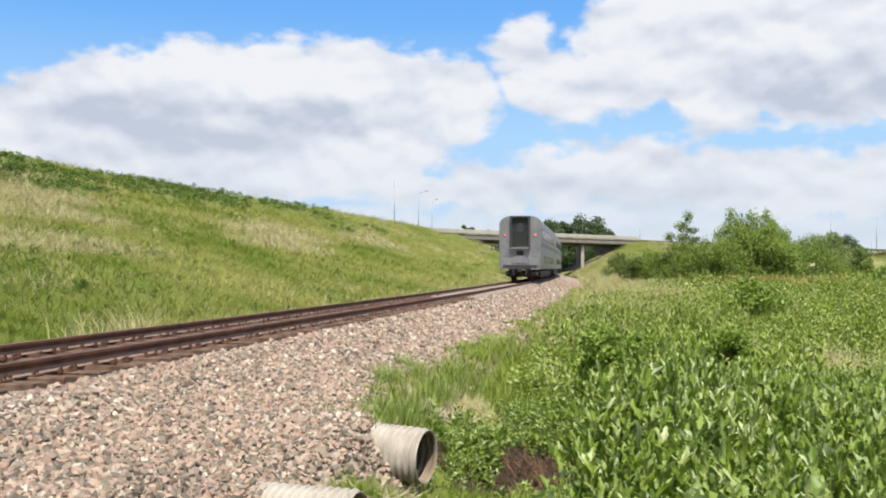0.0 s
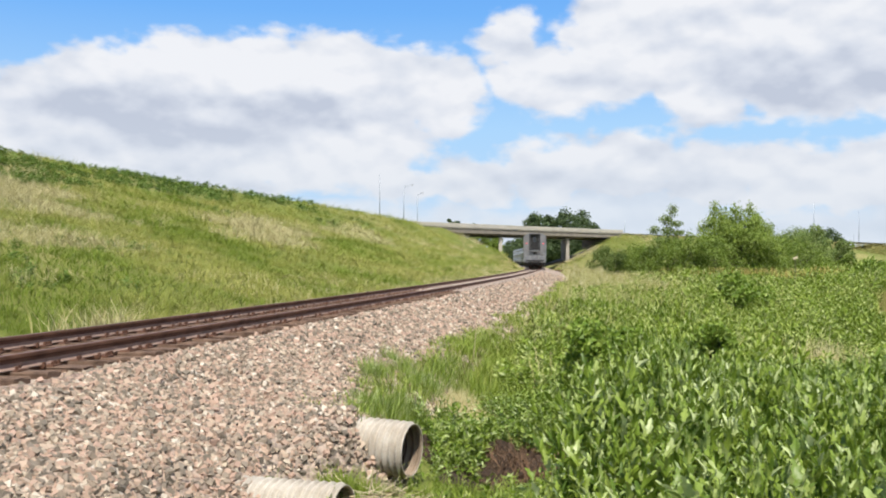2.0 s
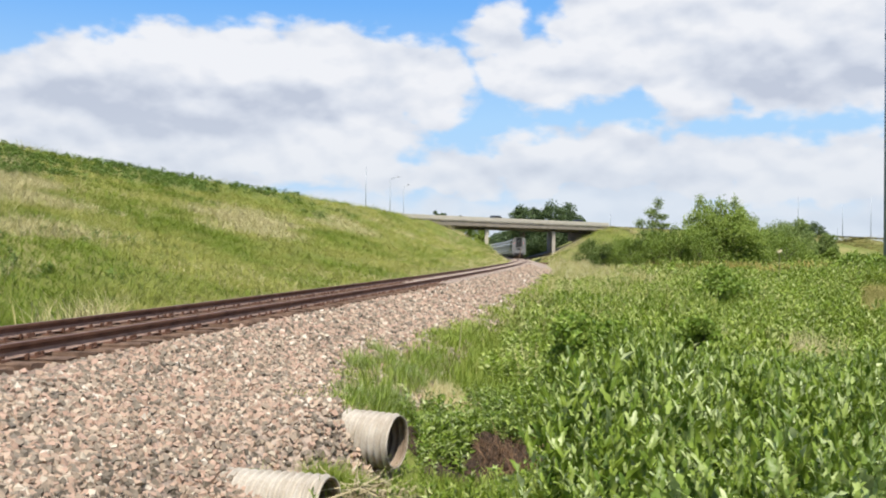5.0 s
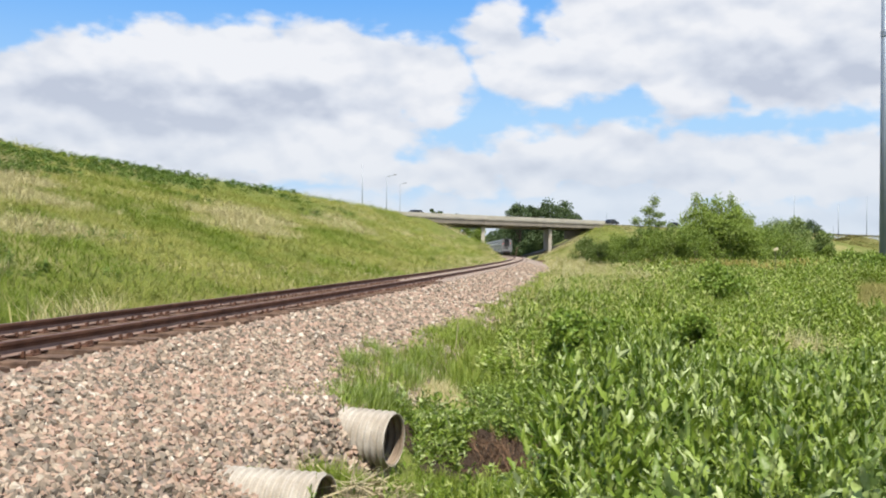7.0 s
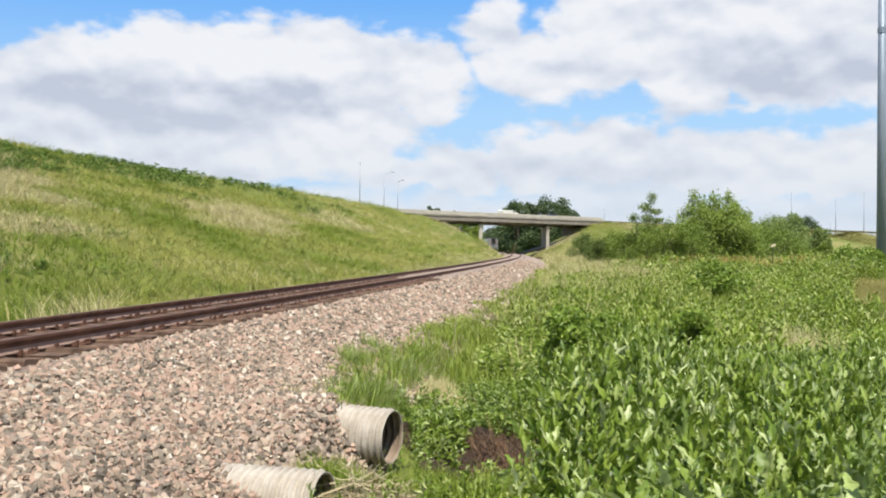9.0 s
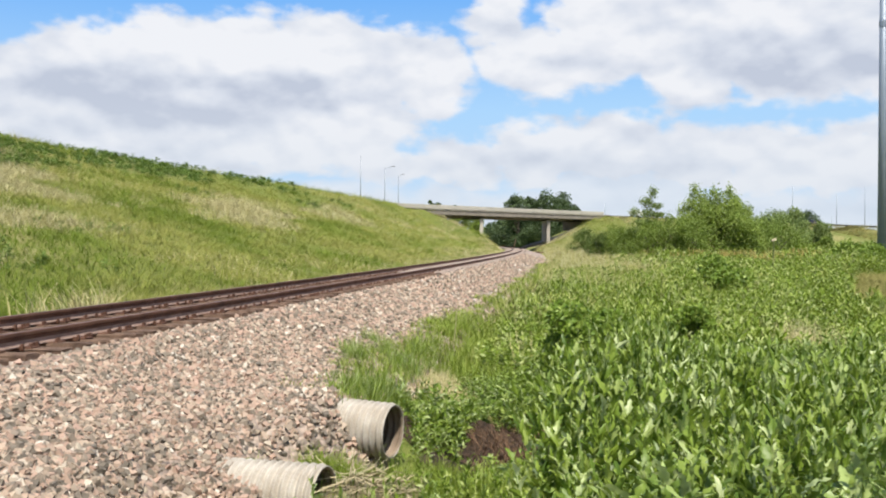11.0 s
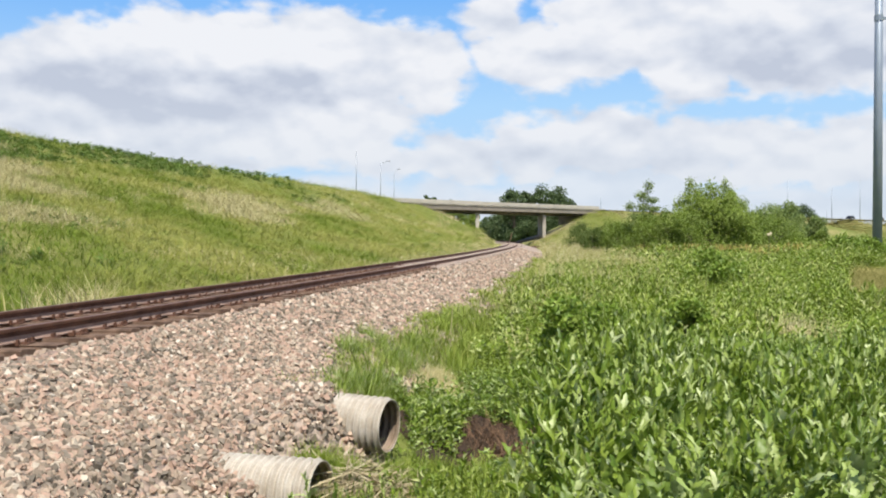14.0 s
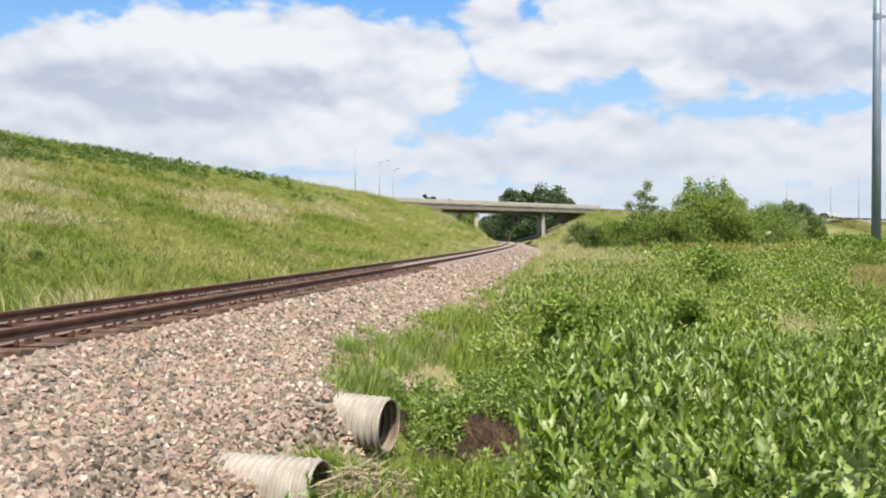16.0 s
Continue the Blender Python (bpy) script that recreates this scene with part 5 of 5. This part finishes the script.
def build_stand():
    leaves = []
    for i in range(4):
        v, f = leaf_shape(0.19 + 0.022 * i, 0.062 + 0.006 * i, 0.45, 0.12 + 0.14 * i, 9)
        side = np.sign(v[:, 1])
        v[:, 2] += side * side * 0.016 * np.sin(v[:, 0] * 82 + i * 2 + 2 * side)
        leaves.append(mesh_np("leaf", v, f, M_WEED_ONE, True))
    pales = []
    for me in leaves:
        pales.append(me.copy())
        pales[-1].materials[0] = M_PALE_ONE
    stems = []
    for i in range(3):
        bm = rod((0, 0, -0.05), (0.03 * i - 0.03, 0.02, 0.97), 0.009, 0.004, 6)
        me = bpy.data.meshes.new("stem")
        bm.to_mesh(me)
        bm.free()
        me.materials.append(M_WEED_ONE)
        stems.append(me)
    made, spots = [], []
    r = np.random.default_rng(11)
    kinds = []
    for k in range(6):
        label = "tall pale grey-green weed with upright leaves" if k == 5 else "tall green weed with broad pointed upright leaves"
        w = thing("broad_leaved_weed", Matrix(), label, "weed", "weeds in front")
        ob_from("stem", stems[k % 3], w)
        for i in range(17):
            t = (i + 0.6) / 17
            e = 36 + 44 * t + r.normal(0, 15)
            size = (1.12 - 0.62 * abs(t - 0.45)) * r.uniform(0.85, 1.1)
            m = Matrix.Translation((0.03 * t * (k % 3 - 1), 0.02 * t, 0.06 + 0.9 * t)) @ pose(0, 0, 0, 0, 0, i * 137.5 + r.normal(0, 18)) @ pose(0, 0, 0, 0, -e, 0) @ pose(0, 0, 0, r.normal(0, 32), 0, 0)
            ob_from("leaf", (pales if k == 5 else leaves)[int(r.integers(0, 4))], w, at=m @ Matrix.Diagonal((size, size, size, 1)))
        kinds.append(w)
    while len(spots) < 125:
        y = math.sqrt(r.uniform(3.6**2, 5.6**2))
        x = r.uniform(0.125, 0.56) * y
        if all((x - a) ** 2 + (y - b) ** 2 > 0.013 for a, b in spots):
            spots.append((x, y))
    spots += [(-1.02, 7.45), (-0.86, 7.3), (-1.2, 7.35), (-0.55, 7.5), (-0.2, 7.7), (0.05, 7.3), (-0.4, 7.1), (0.3, 7.6), (0.5, 7.2), (-0.7, 7.05), (0.2, 6.9), (0.62, 7.75), (-0.05, 8.0)]
    for i, (x, y) in enumerate(spots):
        m = pose(x, y, float(ground_z(x, y)) - 0.02, r.normal(0, 5), r.normal(0, 5), r.uniform(0, 360))
        w = kinds[i] if i < 6 else copy_thing(kinds[i % 6], m)
        s = r.uniform(0.72, 1.16) if y < 6 else r.uniform(0.36, 0.52)
        w.scale = (s, s, s)
        w.location, w.rotation_euler = m.translation, m.to_euler()
        made.append(w)
    return made


def tree(name, at, high, wide, mat, seed, leaf, clumps, per, label, group="", trunk=0.3, low=0.25, narrow=0.5):
    """A tapered trunk with limbs, and a crown of leaf clumps with gaps between."""
    r = np.random.default_rng(seed)
    t = thing(name, pose(*at), label, "bush" if "bush" in name else "tree", group)
    bm = rod((0, 0, -0.4), (0.02 * high, 0, high * 0.62), 0.028 * high * trunk / 0.3, 0.008 * high, 8)
    centres = []
    for i in range(clumps):
        f = low + (1 - low) * (i + r.random()) / clumps
        g = (f - low) / (1 - low)
        reach = wide * 0.42 * math.sin(math.pi * (0.08 + 0.84 * g) ** (narrow * 2.4)) * math.sqrt(r.uniform(0.1, 1))
        a = r.uniform(0, 2 * math.pi)
        c = (reach * math.cos(a), reach * math.sin(a), high * f * r.uniform(0.9, 1.0))
        centres.append(c)
        if i % 2 == 0:
            rod((0.01 * high, 0, max(0.05, c[2] * 0.55)), c, 0.008 * high, 0.003 * high, 5, bm)
    part("trunk", bm, M_BARK, t)
    n = clumps * per
    c = np.repeat(np.array(centres), per, 0)
    d = r.normal(size=(n, 3))
    d /= np.linalg.norm(d, axis=1, keepdims=True)
    rad = wide * 0.5 * np.repeat(r.uniform(0.24, 0.42, clumps), per) * r.uniform(0.45, 1.05, n)
    p = c + d * rad[:, None] * (1, 1, 0.8)
    p[:, 2] = np.maximum(p[:, 2], 0.05)
    quad = np.array([(-0.5, 0, 0), (0, -0.32, 0.06), (0.5, 0, 0), (0, 0.32, 0.06)])
    me = mesh_np("crown", *many((quad, np.array([(0, 1, 2, 3)])), p, tumble(n), leaf * r.uniform(0.6, 1.4, n)), mat)
    ob_from("crown", me, t)
    return t


def sprayed_tree(name, at, sprays, mat, seed, leaf, per, label):
    """A tree with leaders that fan out from its foot, each ending in leafy sprays: (x, y, z, half width, half height)."""
    r = np.random.default_rng(seed)
    t = thing(name, pose(*at), label, "tree")
    top = max(q[2] for q in sprays)
    bm = rod((0, 0, -0.4), (0.05, 0, top * 0.55), 0.022 * top, 0.008 * top, 8)
    place = []
    for x, y, z, w, h in sprays:
        rod((0.02, 0, z * 0.35), (x, y, z + h * 0.5), 0.007 * top, 0.0025 * top, 5, bm)
        n = int(per * w * (w + h))
        d = r.normal(size=(n, 3))
        d *= (r.random(n) ** 0.45 / np.linalg.norm(d, axis=1))[:, None]
        # gaps inside a spray, and a ragged rim
        d *= (0.78 + 0.3 * np.sin(5 * d[:, 0] + 7 * d[:, 2] + x * 3) * np.sin(6 * d[:, 1] - 4 * d[:, 2] + z))[:, None]
        place.append(d * (w * 1.25, w * 1.25, h * 1.25) + (x, y, z))
    part("trunk", bm, M_BARK, t)
    p = np.concatenate(place)
    p[:, 2] = np.maximum(p[:, 2], 0.05)
    quad = np.array([(-0.5, 0, 0), (0, -0.3, 0.08), (0.5, 0, 0), (0, 0.3, 0.08)])
    ob_from("crown", mesh_np("crown", *many((quad, np.array([(0, 1, 2, 3)])), p, tumble(len(p)), leaf * r.uniform(0.6, 1.4, len(p))), mat), t)
    return t


def sight(px, dist):
    """The place on the ground at a distance ahead, by the bearing px."""
    x = (px - 784) / 1650 * dist
    return x, dist, float(ground_z(x, dist))


def build_shrubs():
    for x, y, h, w, seed in ((1.9, 14.0, 1.45, 1.5, 300), (2.5, 14.4, 1.3, 1.3, 301), (4.4, 16.5, 1.15, 1.1, 302), (25.7, 60.0, 1.9, 3.4, 304), (9.5, 33.0, 1.6, 2.6, 307), (30.2, 66.0, 1.9, 3.4, 303)):
        tree("leafy_bush", (x, y, float(ground_z(x, y))), h, w, M_MOUND, seed, 0.055 + y / 450, 34, 170, "low dark green leafy bush among the weeds", "low bushes", 0.2, 0.05, 0.4)


def build_trees():
    bush = "dense green willow bush in the meadow"
    young = ((0.45, 0, 7.2, 0.55, 0.75), (-0.15, 0.2, 6.3, 0.75, 0.6), (0.75, -0.2, 5.9, 0.7, 0.35), (-1.35, 0, 5.3, 0.6, 0.55), (1.15, 0.2, 5.05, 0.65, 0.35), (0.0, 0, 5.2, 0.9, 0.5),
             (-0.7, -0.3, 4.3, 0.95, 0.5), (0.55, 0.3, 4.1, 0.9, 0.5), (-0.1, 0, 3.2, 1.1, 0.7), (2.05, 0, 4.6, 0.5, 0.7))
    sprayed_tree("young_tree", sight(1142, 92), young, M_TREE, 3, 0.17, 420, "slender young tree with open feathery branches")
    fan = []
    r = np.random.default_rng(21)
    for x, z in ((-1.8, 7.1), (-1.0, 6.4), (-0.1, 6.8), (1.2, 6.9), (2.0, 6.0), (2.8, 5.0), (-2.9, 5.2), (0.5, 6.2), (1.6, 5.8), (-2.2, 5.6)):
        fan.append((x * 1.05, r.uniform(-0.8, 0.8), z, 0.62, 1.05))
        fan.append((x * 1.0, r.uniform(-1, 1), z - 1.3, 1.15, 1.1))
    for x, z, w in ((-2.4, 3.8, 1.1), (-1.2, 4.3, 1.2), (0, 4.4, 1.3), (1.2, 4.2, 1.3), (2.4, 3.6, 1.2), (-1.8, 2.4, 1.3), (0.2, 2.6, 1.5), (1.9, 2.3, 1.4), (2.9, 2.2, 1.1), (-2.9, 2.2, 1.0)):
        fan.append((x * 1.12, r.uniform(-1.4, 0.6), z, w * 1.25, 1.3))
    sprayed_tree("tree", sight(1262, 90), fan, M_SHOOT, 5, 0.19, 330, "broad bushy green tree with upright shoots in the meadow")
    for i, (px, d, h, w) in enumerate(((1054, 96, 2.5, 2.6), (1085, 100, 3.0, 3.6), (1112, 94, 3.1, 4.2), (1150, 90, 3.2, 4.8), (1190, 88, 3.4, 4.8), (1225, 86, 3.2, 4.4), (1300, 92, 4.6, 5.0),
                                       (1340, 95, 3.4, 5.0), (1375, 98, 3.2, 5.0), (1415, 96, 1.7, 4.0), (1455, 92, 2.1, 1.8), (1490, 96, 1.3, 4.0), (1530, 100, 1.4, 4.0), (1575, 98, 1.4, 4.0), (1030, 130, 3.2, 4.0))):
        tree("willow_bush", sight(px, d), h * 1.3, w * 1.25, M_DARKBUSH if px < 1070 else M_BUSH, 30 + i, 0.15, 34, 210, bush, "willow bushes", 0.2, 0.05, 0.35)
    for i, (px, d, h, w) in enumerate(((1355, 150, 7.0, 9), (1392, 140, 7.0, 7.5), (1450, 150, 5.0, 4.5))):
        tree("tree", sight(px, d), h, w, M_TREE, 60 + i, 0.26, 40, 170, "round green tree by the road bank", low=0.08, narrow=0.4)
    for i, (px, d, h, w) in enumerate(((790, 258, 10.5, 9), (812, 252, 10.5, 9), (830, 256, 10.5, 7.5), (843, 262, 10.0, 4.0))):
        tree("tree", sight(px, d), h, w, M_BUSH, 75 + i, 0.42, 34, 120, "low spreading tree beyond the bridge", low=0.05, narrow=0.45)
    # dark trees behind the bridge and beyond the road
    for i, (px, d, h, w) in enumerate(((912, 335, 19.6, 13), (932, 345, 19.8, 13), (962, 345, 20.5, 15), (985, 350, 20.5, 15), (1004, 355, 16.5, 11), (870, 420, 11, 14), (890, 400, 12, 14), (905, 370, 13, 14), (925, 355, 13, 15), (950, 345, 13, 15), (975, 345, 13, 15),
                                       (1000, 345, 13, 14), (1030, 350, 12, 14), (1355, 460, 14, 16), (1400, 470, 17, 18), (1425, 470, 18, 16), (1440, 480, 14, 10), (855, 520, 9, 16), (758, 420, 20.5, 7), (770, 424, 21, 7), (799, 430, 19.5, 5))):
        tree("tree", sight(px, d), h, w, M_FARTREE, 90 + i, 0.7, 40, 150, "distant dark green leafy tree", "distant trees", 0.3, 0.08, 0.45)


# ---- sky dome with the clouds ----
def build_clouds():
    r, v, f = 4000.0, [], []
    na, ne = 96, 24
    for j in range(ne + 1):
        e = -0.03 + 0.72 * j / ne
        for i in range(na):
            a = 2 * math.pi * i / na
            v.append((r * math.cos(e) * math.sin(a), r * math.cos(e) * math.cos(a), r * math.sin(e)))
    for j in range(ne):
        for i in range(na):
            k = (i + 1) % na
            f.append((j * na + i, (j + 1) * na + i, (j + 1) * na + k, j * na + k))
    dome = new("backdrop", mesh_np("cloud_backdrop", v, f, M_CLOUD, True))
    return tagged(dome, "broken white cumulus cloud with blue sky between", "clouds", kind="structure")


build_ground()
build_bed()
build_stained_bed()
build_bridge()
build_posts()
build_monopole()
build_culverts()
build_small()
cars, truck = build_traffic()
clouds = build_clouds()
train = build_train()
build_trees()
build_shrubs()
build_slope_grass()
build_soil()
build_weeds()
stand = build_stand()
build_stones()
railway = build_track()
build_ties(railway)


def motions():
    for i, car in enumerate(train):
        rows = [(t, car_pose(REAR_AT + SPEED * t + i * (CAR_LONG + CAR_GAP))) for t in range(0, 17)]
        walk(car, rows)
    for c, (px, t0) in zip(cars, ((841, 3.5), (729, 7.0), (1074, 7.0))):
        walk(c, [(t, road_pose(px, t, t0, 23.5)) for t in (0, 16)])
    walk(truck, [(t, road_pose(862, t, 8.75, 27.0)) for t in (0, 16)])
    # the wind rocks the weeds in front
    r = np.random.default_rng(5)
    for w in stand:
        m, a, b = w.matrix_basis.copy(), r.uniform(0, 6.28, 2), r.uniform(0.9, 1.7)
        rows = []
        for i in range(41):
            t = i * 0.4
            gust = 1.6 + 0.8 * math.sin(0.6 * t + m.translation.x)
            rows.append((t, m @ pose(0, 0, 0, gust * math.sin(2.4 * b * t + a[0]), gust * math.sin(1.9 * b * t + a[1]), 0)))
        walk(w, rows)
    walk(clouds, [(0, pose(0, 0, 1, 0, 0, 0.55)), (16, pose(0, 0, 1, 0, 0, -0.08))])


motions()
